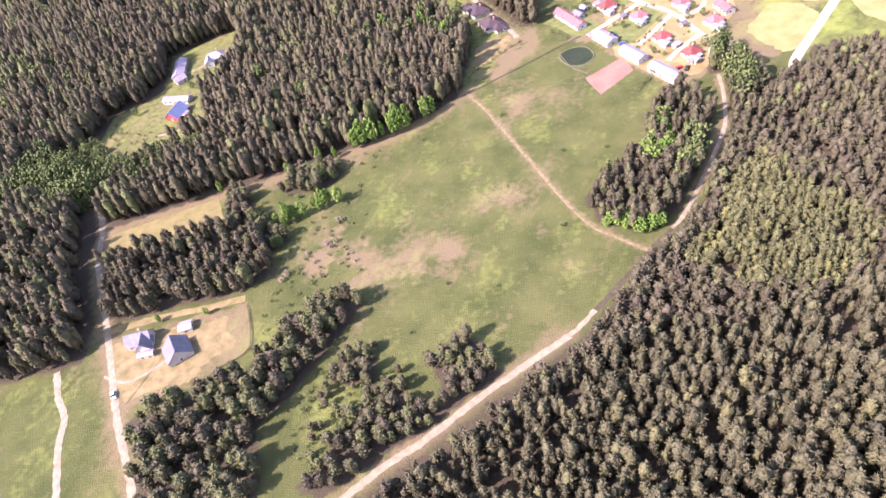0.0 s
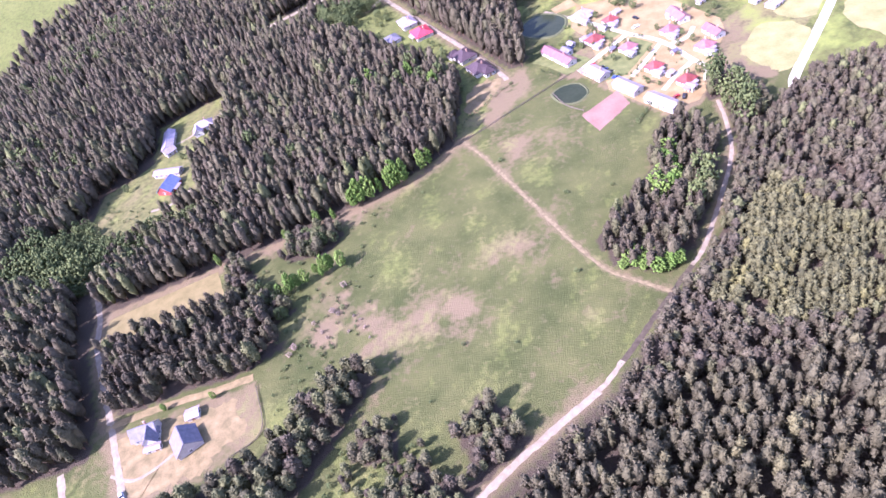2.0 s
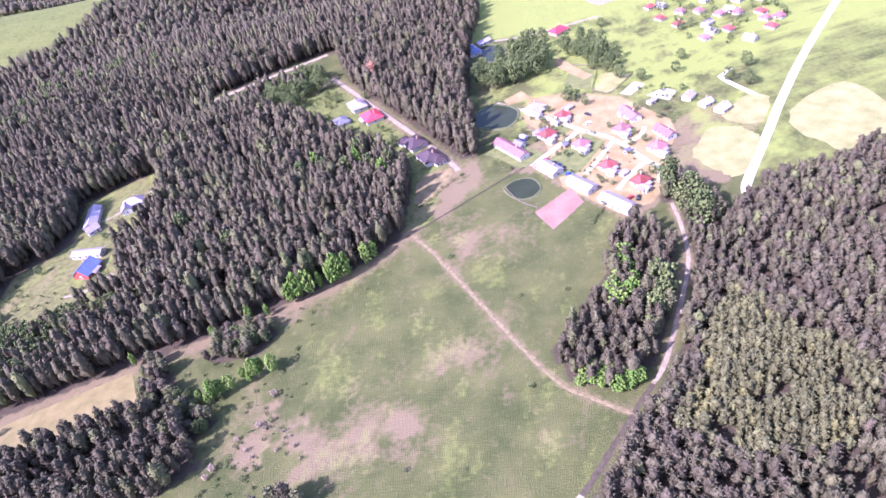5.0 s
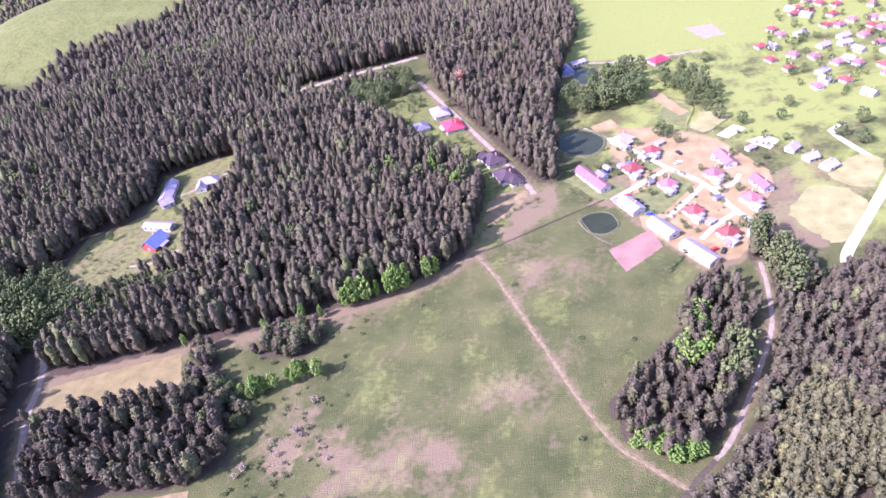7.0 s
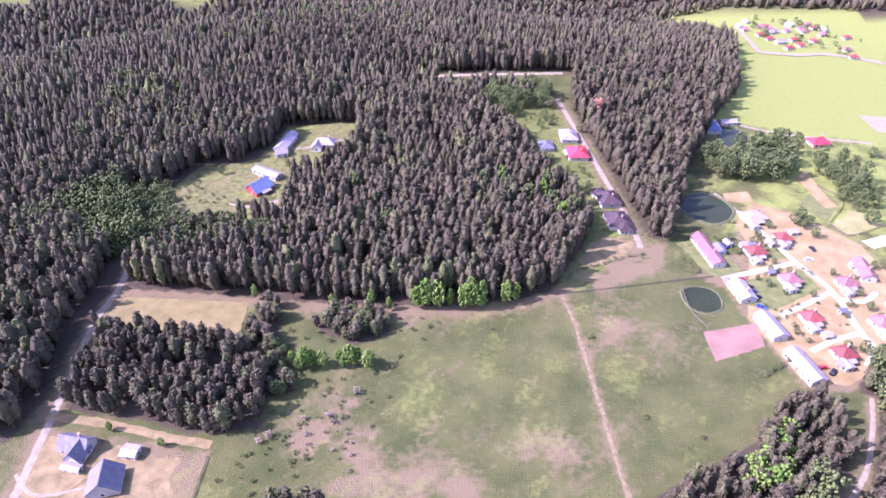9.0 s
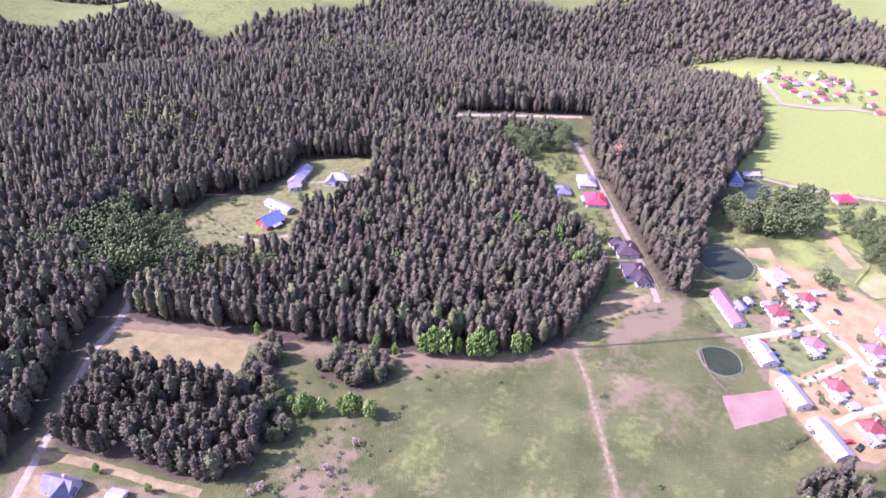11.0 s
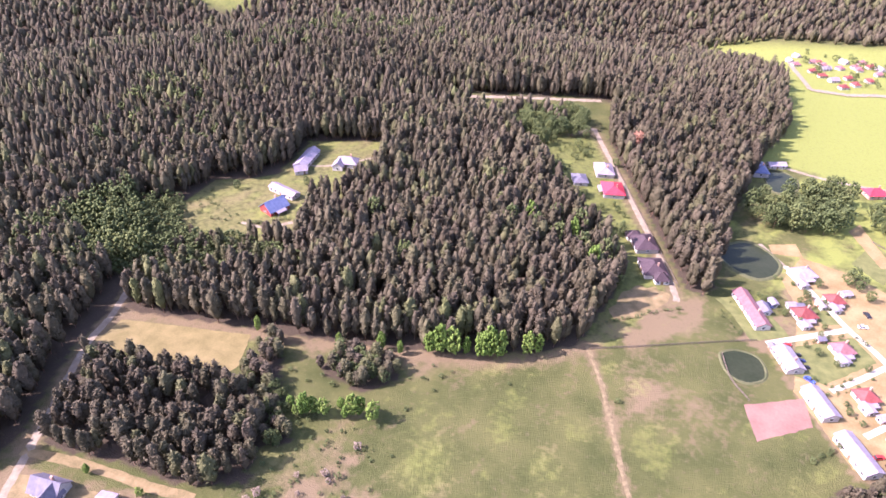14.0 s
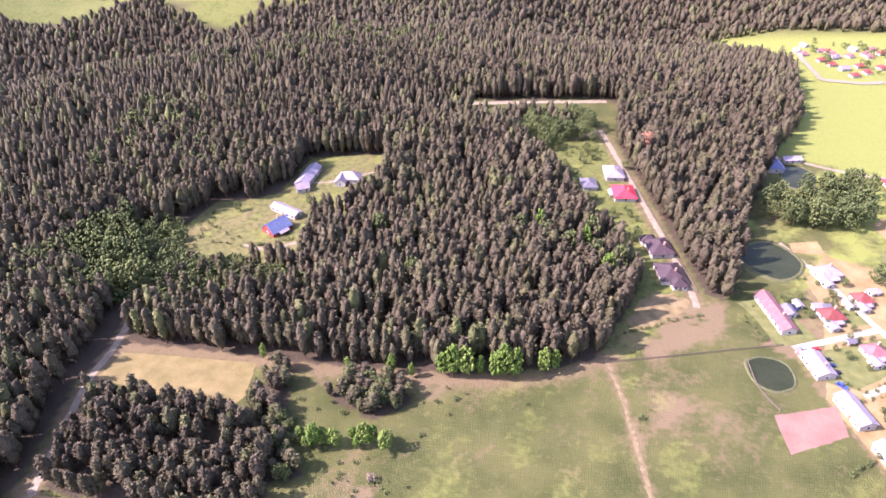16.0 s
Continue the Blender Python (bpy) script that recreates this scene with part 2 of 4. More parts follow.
DRY = [(-22, 298, 7, 1), (-12, 305, 7, 1), (-2, 313, 7, 1), (7, 322, 8, 1), (12, 334, 7, .9), (-86, 178, 14, 1), (-101, 175, 5, 1), (-91, 177, 5, .9), (-82, 170, 6, .9), (-94, 196, 8, .8), (-80, 190, 7, .7), (-60, 172, 9, .7), (-46, 175, 14, .9), (-19, 200, 15, .8), (8, 158, 9, .7), (11, 268, 13, .6), (-14, 135, 9, .5), (-79, 164, 11, .8), (-9, 267, 12, .5), (-1, 279, 14, .5), (-91, 251, 8, .8), (-64, 266, 8, .9), (-15, 308, 14, .9), (-102, 180, 9, .8), (-86, 138, 9, .4), (-5, 322, 12, .8), (15, 332, 10, .8)]
LUSH = [(-71, 211, 12, .8), (-20, 211, 11, .9), (-33, 222, 9, .7), (-25, 153, 13, .5), (-33, 124, 12, .6), (-25, 205, 9, .7), (-71, 199, 12, .6), (-25, 242, 8, .8), (52, 248, 8, .7), (-122, 141, 15, .9), (-62, 124, 15, .6), (-90, 104, 20, .9), (-41, 140, 12, .5), (-120, 190, 14, .5), (-210, 125, 14, .9)]


# ---- ground ----
def axis(dense_from, dense_to, step, low, high):
    out = list(np.arange(dense_from, dense_to, step))
    for sign, start, stop in ((-1, dense_from, low), (1, out[-1], high)):
        v, s = start, step
        while sign * (stop - v) > 0:
            s *= 1.16
            v += sign * s
            out.append(v)
    return np.sort(np.array(out))


def wooded(x, y):
    hit = np.zeros(np.shape(x), bool)
    for ring in (GROVE_PLOT, STRIP, *CLUMPS, GROVE_PATH, EAST_WOOD, WEDGE, WEST_WOOD, BACK_WOOD):
        hit |= inside(x, y, ring)
    for ring in (CLEARING, SHRUBS, GARDEN, GLADE, PATCH, FAR_FIELD):
        hit &= ~inside(x, y, ring)
    for line in (ROAD_EAST, ROAD_NORTH, ROAD_WEST, ROAD_FAR):
        hit &= distance(x, y, line) > 2.6
    return hit


def ground():
    xs, ys = axis(-290, 170, 2.2, -3800, 3800), axis(60, 470, 2.2, -3000, 4200)
    gx, gy = np.meshgrid(xs, ys)
    verts = np.stack([gx, gy, height(gx, gy)], -1).reshape(-1, 3)
    nx, ny = len(xs), len(ys)
    i = (np.arange(ny - 1)[:, None] * nx + np.arange(nx - 1)).ravel()
    faces = np.stack([i, i + 1, i + nx + 1, i + nx], 1)
    me = bpy.data.meshes.new("ground")
    me.vertices.add(len(verts))
    me.vertices.foreach_set("co", verts.ravel())
    me.loops.add(faces.size)
    me.loops.foreach_set("vertex_index", faces.ravel())
    me.polygons.add(len(faces))
    me.polygons.foreach_set("loop_start", np.arange(0, faces.size, 4))
    me.update(calc_edges=True)
    x, y = gx.ravel(), gy.ravel()
    soil = np.zeros((len(x), 4))
    along, across = (x * 0.42 + y * 0.91) / 26, (x * 0.91 - y * 0.42) / 9
    ragged = np.array([noise.fractal(Vector((a, b, 0.7)), 0.6, 2.0, 5) for a, b in zip(along, across)])
    spots = np.array([noise.fractal(Vector((a / 14, b / 14, 4.2)), 0.6, 2.0, 5) for a, b in zip(x, y)])
    for cx, cy, r, s in DRY:
        soil[:, 0] += s * np.exp(-((x - cx) ** 2 + (y - cy) ** 2) / r ** 2) * np.clip(0.5 + 1.3 * spots, 0, 1.1)
    for cx, cy, r, s in LUSH:
        soil[:, 1] += 0.35 * s * np.exp(-((x - cx) ** 2 + (y - cy) ** 2) / r ** 2) * np.clip(0.7 + 1.3 * ragged, 0, 1.4)
    soil[:, 0] += np.clip(0.55 * ragged - 0.05, 0, 0.4) * (y < 450)
    soil[:, 1] += np.clip(-0.5 * ragged + 0.25 * spots - 0.1, 0, 0.3) * (y < 450)
    edge = [(-224, 226), (-163, 237), (-144, 240), (-105, 250), (-73, 260), (-44, 274), (-30, 288)]
    soil[:, 0] += 0.9 * np.exp(-(distance(x, y, edge) / 5.0) ** 2)
    for line, wide in ((ROAD_EAST[:5], 5.0), (ROAD_EAST[7:], 2.5), (ROAD_WEST, 5.0), (TRACK, 1.8), (ROAD_NORTH, 5.0)):
        soil[:, 0] += 0.8 * np.exp(-(distance(x, y, line) / wide) ** 2)
    soil[:, 0] += inside(x, y, VILLAGE) * np.clip(0.8 + 0.5 * spots, 0.2, 1) + inside(x, y, PLOT) * np.clip(0.75 + 0.6 * spots, 0.2, 1) + 0.4 * inside(x, y, CLEARING)
    soil[:, 1] += 0.3 * inside(x, y, CLEARING) + 0.35 * inside(x, y, GARDEN)
    soil[:, 1] += np.clip((y - 0.15 * x - 335) / 40, 0, 1) * ~wooded(x, y) * ((x > 15) | (y > 560)) * np.where(y < 500, np.clip(np.where(x < 62, 0.22, 0.62) + 0.7 * spots, 0.05, 1), np.where(x < -120, 0.4, 0.85))
    soil[:, 0] += np.clip((y - 0.15 * x - 335) / 40, 0, 1) * ~wooded(x, y) * (x > 15) * (y < 520) * np.clip(0.7 * spots, 0, 0.5) + 0.6 * inside(x, y, HILL_VILLAGE)
    soil[:, 1] += 0.5 * np.clip((x - 118) / 25, 0, 1) * np.clip((y - 252) / 20, 0, 1) * (y < 430) * ~wooded(x, y) * np.clip(0.8 + 0.8 * spots, 0.2, 1.2)
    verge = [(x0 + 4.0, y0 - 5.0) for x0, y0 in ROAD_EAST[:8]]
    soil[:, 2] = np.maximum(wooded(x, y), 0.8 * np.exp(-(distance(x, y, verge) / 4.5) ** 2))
    soil[:, 3] = 1
    colour = me.color_attributes.new("soil", "FLOAT_COLOR", "POINT")
    colour.data.foreach_set("color", np.clip(soil, 0, 1).ravel())
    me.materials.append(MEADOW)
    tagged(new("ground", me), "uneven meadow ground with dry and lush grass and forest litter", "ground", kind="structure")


def ribbon(name, line, width, mat, label, lift=0.05, ragged=0.25):
    pts = smooth_line(line, 1.6)
    side = np.gradient(pts, axis=0)
    side = np.stack([-side[:, 1], side[:, 0]], 1) / np.linalg.norm(side, axis=1)[:, None]
    w = width / 2 * (1 + ragged * rng.normal(0, 0.5, (len(pts), 2)))
    a, b = pts + side * w[:, :1], pts - side * w[:, 1:]
    verts = []
    for p, q in zip(a, b):
        m = (p + q) / 2
        verts += [(*p, height(*p) + lift), (*m, height(*m) + lift + 0.06), (*q, height(*q) + lift)]
    faces = [f for i in range(len(pts) - 1) for f in ((3 * i, 3 * i + 1, 3 * i + 4, 3 * i + 3), (3 * i + 1, 3 * i + 2, 3 * i + 5, 3 * i + 4))]
    faces = [tuple(reversed(f)) for f in faces]
    return tagged(new(name, mesh_from(name, verts, faces, mat)), label, name.split("_")[-1], kind="structure")


def sheet(name, ring, mat, label, lift=0.05, ragged=0.18, category="field", round_steps=0):
    """A worked patch of ground with uneven edges."""
    pts = smooth_ring(ring, round_steps) if round_steps else []
    if not pts:
        for a, b in zip(ring, list(ring[1:]) + [ring[0]]):
            n = max(1, int(math.dist(a, b) / 2))
            pts += [(a[0] + (b[0] - a[0]) * k / n, a[1] + (b[1] - a[1]) * k / n) for k in range(n)]
    verts = [(x + rng.normal(0, ragged), y + rng.normal(0, ragged), lift) for x, y in pts]
    bm = bmesh.new()
    face = bm.faces.new([bm.verts.new(v) for v in verts])
    if face.normal.z < 0 or sum(a[0] * b[1] - a[1] * b[0] for a, b in zip(pts, pts[1:] + pts[:1])) < 0:
        bmesh.ops.reverse_faces(bm, faces=[face])
    bmesh.ops.triangulate(bm, faces=bm.faces[:])
    return tagged(part(name, bm, mat), label, category, kind="structure")


ground()
ribbon("gravel_road", ROAD_EAST[:5], 2.7, SAND, "pale sandy gravel road along the forest edge")
ribbon("narrow_track", [(-1, 122), (5, 127), (10, 131.5)], 2.0, SAND, "narrow pale end of the gravel road at the forest edge", 0.048, 0.5)
# middle stretch of the sandy road, forest shade painted in as dark colour
ribbon("shaded_track", [(9, 130.7), (14, 135), (35, 155), (47, 166)], 2.0, TRACK_SHADE, "track along the forest edge, its shade put into the dark brown colour", 0.045)
ribbon("forest_path", [(47, 166)] + ROAD_EAST[7:], 1.8, SAND, "narrow pale sandy path between two woods")
ribbon("west_road", ROAD_WEST, 3.0, SAND, "pale sandy lane between the groves")
ribbon("north_road", ROAD_NORTH, 3.1, SAND, "narrow pale lane beside the tall pine wood")
ribbon("far_road", ROAD_FAR, 5.0, SAND, "pale sand road through the far pine wood")
ribbon("main_road", ROAD_NE, 4.6, CONCRETE, "wide pale concrete road past the village", ragged=0.02)
ribbon("field_track", TRACK, 1.7, RUT, "worn brown field track through the meadow", ragged=0.5)
sheet("farm_yard", [(-194, 150), (-164, 155), (-141, 157), (-134, 141), (-153, 126), (-178, 120)], FARM, "dry trodden farmyard round the farmhouse", 0.03, 1.1, "yard")
ribbon("dirt_lane", [(-199, 157), (-184, 160), (-165, 162), (-148, 163), (-134, 165)], 3.6, FARM, "bare brown dirt lane between the grove and the farmyard", 0.06, 0.18)
sheet("dry_lawn", [(-25, 316), (-20, 334), (-8, 341), (0, 334), (-8, 322), (-20, 308)], FARM, "dry trodden lawn between the wood and the lane", 0.03, 0.9, "lawn", 4)
sheet("straw_field", PATCH, STRAW, "small mown field of dry straw", 0.04)


# ---- trees ----
OCTA = np.array([(1, 0, 0), (-1, 0, 0), (0, 1, 0), (0, -1, 0), (0, 0, 1), (0, 0, -1)], float)
OCTA_FACES = np.array([(0, 2, 4), (2, 1, 4), (1, 3, 4), (3, 0, 4), (2, 0, 5), (1, 2, 5), (3, 1, 5), (0, 3, 5)])


def turned(n, r):
    """n random turns."""
    q = r.normal(size=(n, 4))
    q /= np.linalg.norm(q, axis=1)[:, None]
    w, x, y, z = q.T
    return np.stack([1 - 2 * (y * y + z * z), 2 * (x * y - z * w), 2 * (x * z + y * w), 2 * (x * y + z * w), 1 - 2 * (x * x + z * z), 2 * (y * z - x * w),
                     2 * (x * z - y * w), 2 * (y * z + x * w), 1 - 2 * (x * x + y * y)], 1).reshape(n, 3, 3)


def spire(around, rings, seed):
    """The leafy heart of a conifer's crown: ragged whorls of branches that taper to a tip."""
    r = np.random.default_rng(seed + 5000)
    verts, faces = [], []
    for k in range(rings):
        h = 0.16 + 0.8 * (k / (rings - 1)) ** 0.9
        wide = np.interp(h, (0.16, 0.3, 0.55, 0.75, 0.88, 0.96), (0.06, 0.092, 0.114, 0.102, 0.076, 0.038)) * (1.1 if k % 2 else 0.85)
        for i in range(around):
            a = 6.283 * (i + 0.5 * (k % 2)) / around + r.normal(0, 0.12)
            w = wide * r.uniform(0.45, 1.45)
            verts.append((math.cos(a) * w, math.sin(a) * w, h + r.normal(0, 0.026)))
    verts += [(0, 0, 0.13), (r.normal(0, 0.01), r.normal(0, 0.01), 1.0)]
    n = rings * around
    for k in range(rings - 1):
        for i in range(around):
            a, b = k * around + i, k * around + (i + 1) % around
            faces += [(a, b, b + around), (a, b + around, a + around)]
    for i in range(around):
        j = (i + 1) % around
        faces += [(j, i, n), (n - around + i, n - around + j, n + 1)]
    return np.array(verts), np.array(faces)


def tufts(count, seed, length):
    """Single needle sprays that stick out of the crown, one triangle each."""
    r = np.random.default_rng(seed + 9000)
    h = 0.2 + 0.79 * r.random(count) ** 0.75
    wide = np.interp(h, (0.16, 0.3, 0.55, 0.75, 0.88, 1.0), (0.06, 0.092, 0.114, 0.102, 0.076, 0.014)) * r.uniform(0.75, 1.05, count)
    a = r.random(count) * 6.283
    out = np.stack([np.cos(a), np.sin(a), r.uniform(0.1, 0.9, count)], 1)
    out /= np.linalg.norm(out, axis=1)[:, None]
    root = np.stack([np.cos(a) * wide, np.sin(a) * wide, h], 1)
    across = np.cross(out, r.normal(size=(count, 3)))
    across *= (length * r.uniform(0.3, 0.5, count) / np.linalg.norm(across, axis=1))[:, None]
    tip = root + out * (length * r.uniform(0.5, 1.3, count))[:, None]
    verts = np.stack([root - across, root + across, tip], 1).reshape(-1, 3)
    return verts, np.arange(3 * count).reshape(-1, 3)


def crown(kind, clumps, seed, size, around=8, rings=6, sprays=80):
    """Verts and triangles of a crown of many small uneven clumps, for a tree one unit high."""
    r = np.random.default_rng(seed)
    if kind == "pine":
        h = 0.26 + 0.72 * r.random(clumps) ** 0.7
        reach = np.interp(h, (0.2, 0.4, 0.6, 0.8, 0.92, 1.0), (0.075, 0.105, 0.112, 0.085, 0.05, 0.012))
        reach *= 0.8 + 0.35 * r.random(clumps)
        a = r.random(clumps) * 6.283
        sway = 0.22 * np.sin(3 * a + seed)
        centre = np.stack([np.cos(a) * reach * (1 + sway), np.sin(a) * reach * (1 + sway), h], 1)
        stretch = np.array([0.85, 0.85, 1.0])
    else:
        v = r.normal(size=(clumps, 3))
        v /= np.linalg.norm(v, axis=1)[:, None]
        lobe = 1 + 0.25 * np.sin(4 * np.arctan2(v[:, 1], v[:, 0]) + seed) * (1 - v[:, 2] ** 2)
        centre = v * (0.45 + 0.55 * r.random(clumps) ** 0.4)[:, None] * lobe[:, None] * np.array([0.34, 0.34, 0.42]) + np.array([0, 0, 0.56])
        stretch = np.array([1, 1, 0.8])
    s = size * (0.55 + 0.8 * r.random(clumps))
    if kind == "pine":
        s *= np.interp(h, (0.2, 0.6, 1.0), (1.1, 1.0, 0.75))
    verts = (OCTA * (0.6 + 0.8 * r.random((clumps, 6, 1)))) @ turned(clumps, r) * stretch * s[:, None, None] + centre[:, None, :]
    faces = OCTA_FACES + 6 * np.arange(clumps)[:, None, None]
    verts, faces = verts.reshape(-1, 3), faces.reshape(-1, 3)
    if kind == "pine":
        bv, bf = spire(around, rings, seed)
        verts, faces = np.concatenate([bv, verts]), np.concatenate([bf, faces + len(bv)])
        if sprays:
            tv, tf = tufts(sprays, seed, size * 1.5)
            verts, faces = np.concatenate([verts, tv]), np.concatenate([faces, tf + len(verts)])
    return verts, faces


def trunk(sides, seed, top=0.8, wide=0.011):
    r = np.random.default_rng(seed)
    levels, verts, faces = (0, 0.4, top), [], []
    for k, h in enumerate(levels):
        off = r.normal(0, 0.006, 2) * k
        for s in range(sides):
            a = 6.283 * s / sides
            verts.append((off[0] + math.cos(a) * wide * (1 - 0.38 * k), off[1] + math.sin(a) * wide * (1 - 0.38 * k), h))
    for k in range(2):
        for s in range(sides):
            i, j = k * sides + s, k * sides + (s + 1) % sides
            faces += [(i, j, j + sides), (i, j + sides, i + sides)]
    return np.array(verts), np.array(faces)


def wood(name, label, category, spots, sizes, tints, kind, clumps, clump_size, variants=7, sides=4, spread=1.0, leaf=None, around=8, rings=6, sprays=80):
    """Many trees as one mesh."""
    all_v, all_f, all_s, all_t, base = [], [], [], [], 0
    which = rng.integers(0, variants, len(spots))
    turn, lean = rng.random(len(spots)) * 6.283, rng.normal(0, 0.02, (len(spots), 2))
    z = height(spots[:, 0], spots[:, 1])
    for k in range(variants):
        cv, cf = crown(kind, clumps, 100 + k, clump_size, around, rings, sprays)
        tv, tf = trunk(sides, 200 + k, 0.8 if kind == "pine" else 0.5)
        v, f = np.concatenate([cv, tv]), np.concatenate([cf, tf + len(cv)])
        slot = np.r_[np.zeros(len(cf), int), np.ones(len(tf), int)]
        pick = np.nonzero(which == k)[0]
        if not len(pick):
            continue
        c, s, h = np.cos(turn[pick])[:, None], np.sin(turn[pick])[:, None], sizes[pick][:, None]
        wide = h * spread * (0.85 + 0.3 * rng.random((len(pick), 1)))
        x = (v[:, 0] * c - v[:, 1] * s) * wide + lean[pick, :1] * v[:, 2] * h + spots[pick, :1]
        y = (v[:, 0] * s + v[:, 1] * c) * wide + lean[pick, 1:] * v[:, 2] * h + spots[pick, 1:]
        all_v.append(np.stack([x, y, v[:, 2] * h + z[pick][:, None] - 0.1], 2).reshape(-1, 3))
        all_f.append((f[None] + base + (np.arange(len(pick)) * len(v))[:, None, None]).reshape(-1, 3))
        all_s.append(np.tile(slot, len(pick)))
        all_t.append(np.repeat(tints[pick], len(v)))
        base += len(pick) * len(v)
    verts, faces = np.concatenate(all_v), np.concatenate(all_f)
    me = bpy.data.meshes.new(name)
    me.vertices.add(len(verts))
    me.vertices.foreach_set("co", verts.ravel())
    me.loops.add(faces.size)
    me.loops.foreach_set("vertex_index", faces.ravel())
    me.polygons.add(len(faces))
    me.polygons.foreach_set("loop_start", np.arange(0, faces.size, 3))
    me.materials.append(leaf or (NEEDLES if kind == "pine" else LEAVES))
    me.materials.append(BARK)
    me.polygons.foreach_set("material_index", np.concatenate(all_s))
    me.polygons.foreach_set("use_smooth", np.ones(len(faces), bool))
    me.update(calc_edges=True)
    me.attributes.new("tint", "FLOAT", "POINT").data.foreach_set("value", np.concatenate(all_t))
    return tagged(new(name, me), label, category, kind="stuff")


def scatter(ring, step, holes=(), jitter=0.38, lines=()):
    """Uneven spots inside a ring, about step metres apart."""
    px, py = zip(*ring)
    gx, gy = np.meshgrid(np.arange(min(px), max(px), step), np.arange(min(py), max(py), step * 0.9))
    gx = gx + (np.arange(gx.shape[0]) % 2)[:, None] * step / 2
    x, y = gx.ravel() + rng.normal(0, jitter * step * 0.6, gx.size), gy.ravel() + rng.normal(0, jitter * step * 0.6, gx.size)
    keep = inside(x, y, ring)
    for hole in holes:
        keep &= ~inside(x, y, hole)
    for line, wide in lines:
        keep &= distance(x, y, line) > wide
    return np.stack([x[keep], y[keep]], 1)


def thinned(spots, share=0.07):
    """The spots without a few, in small groups."""
    gap = np.array([noise.noise(Vector((x / 9, y / 9, 8.1))) for x, y in spots])
    return spots[gap > np.quantile(gap, share) if share else gap > -9]


def patchy(spots, scale=60.0):
    """Slow variation from place to place, 0 to 1."""
    return np.array([noise.noise(Vector((x / scale, y / scale, 3.3))) for x, y in spots]) * 0.5 + 0.5


HOLES = (CLEARING, SHRUBS, GARDEN, GLADE, PATCH, FAR_FIELD)
LANES = ((ROAD_NORTH, 4.5), (ROAD_NE, 4.0), (ROAD_WEST, 4.5), ([(x - 4, y - 2) for x, y in ROAD_WEST], 4.5), (ROAD_FAR, 5.0), (ROAD_EAST[:5], 8.0), ([(6, 128), (14, 135), (35, 155), (47, 166)], 2.4), (ROAD_EAST[7:], 2.6))


def pines(name, label, spots, tall, clumps, size, **more):
    spots = thinned(spots)
    vary = patchy(spots)
    sizes = tall * (0.72 + 0.36 * vary + rng.normal(0, 0.13, len(spots))).clip(0.45, 1.25)
    tints = np.where(rng.random(len(spots)) < 0.22, rng.random(len(spots)), rng.random(len(spots)) * 0.3) * (0.1 + 1.3 * patchy(spots, 30))
    return wood(name, label, "pine forest", spots, sizes, tints, "pine", clumps, size, **more)


west = scatter(WEST_WOOD, 4.45, HOLES, lines=LANES)
near = (west[:, 1] < 470) & (west[:, 0] > -330)
pines("pine_forest", "dense tall pine forest with grey-green crowns", west[near], 17.5, 7, 0.042, spread=1.05, sprays=52)


def far_woods(name, label, ring, keep):
    """Coarser trees, wider apart with the distance."""
    for k, (step, low, high, spread) in enumerate(((5.2, 0, 640, 1.25), (7.4, 640, 900, 1.9), (10.5, 900, 3000, 2.7))):
        spots = scatter(ring, step, HOLES, lines=LANES)
        reach = np.hypot(spots[:, 0], spots[:, 1] - 60)
        spots = spots[keep(spots) & (reach >= low) & (reach < high)]
        if not len(spots):
            continue
        pines(("", "distant_", "remote_")[k] + name, ("", "distant ", "remote hazy ")[k] + label, spots, (15.5, 13, 12.5)[k], 0, 0.055, sides=3, spread=spread, around=5, rings=3, sprays=10)


far_woods("hillside_forest", "pine forest over low hills", WEST_WOOD, lambda p: (p[:, 1] >= 470) | (p[:, 0] <= -330))
FAR_WOOD = [(-900, 690), (-650, 705), (-720, 860), (-560, 905), (-420, 920), (-300, 985), (-180, 1010), (-180, 1200), (-700, 1150), (-1000, 960), (-1300, 1100), (-1300, 690)]
far_woods("backland_forest", "pine forest behind the far meadow", FAR_WOOD, lambda p: p[:, 1] > 0)
wedge = scatter(WEDGE, 4.5, HOLES, lines=LANES)
pines("roadside_pine_forest", "tall dense pine wood beside the village lane", wedge[wedge[:, 1] < 580], 18, 7, 0.042, spread=1.05, sprays=70)
far_woods("hilltop_forest", "pine forest on the far hills", WEDGE, lambda p: p[:, 1] >= 580)
far_woods("ridge_forest", "pine forest behind the hill village", BACK_WOOD, lambda p: p[:, 1] > 0)
OLD_EAST = [(-60, 70), (-24, 93), (6, 108), (30, 118), (60, 112), (105, 128), (160, 118), (420, 130), (420, -80), (-80, -80)]
YOUNG_EAST = [(61, 160), (70, 178), (92, 200), (100, 178), (118, 150), (104, 132), (84, 124), (62, 130), (44, 146)]
old = scatter(OLD_EAST, 3.7, lines=((ROAD_EAST, 10.0),), jitter=0.45)
old = old[(old[:, 0] < 170) & (old[:, 1] > 20) & inside(old[:, 0], old[:, 1], EAST_WOOD)]
pines("old_pine_forest", "tall old pines with broad pale olive crowns", old, 13.5, 6, 0.04, spread=1.12, around=7, rings=5, sprays=70, leaf=OLD)
young = scatter(YOUNG_EAST, 3.0, lines=((ROAD_EAST, 5.0),), jitter=0.2)
pines("young_pine_plantation", "planted young pines in close rows", young, 8, 3, 0.055, spread=1.5, around=7, rings=5, sprays=60, leaf=YOUNG)
east = scatter(EAST_WOOD, 3.5, holes=(OLD_EAST, YOUNG_EAST), lines=LANES)
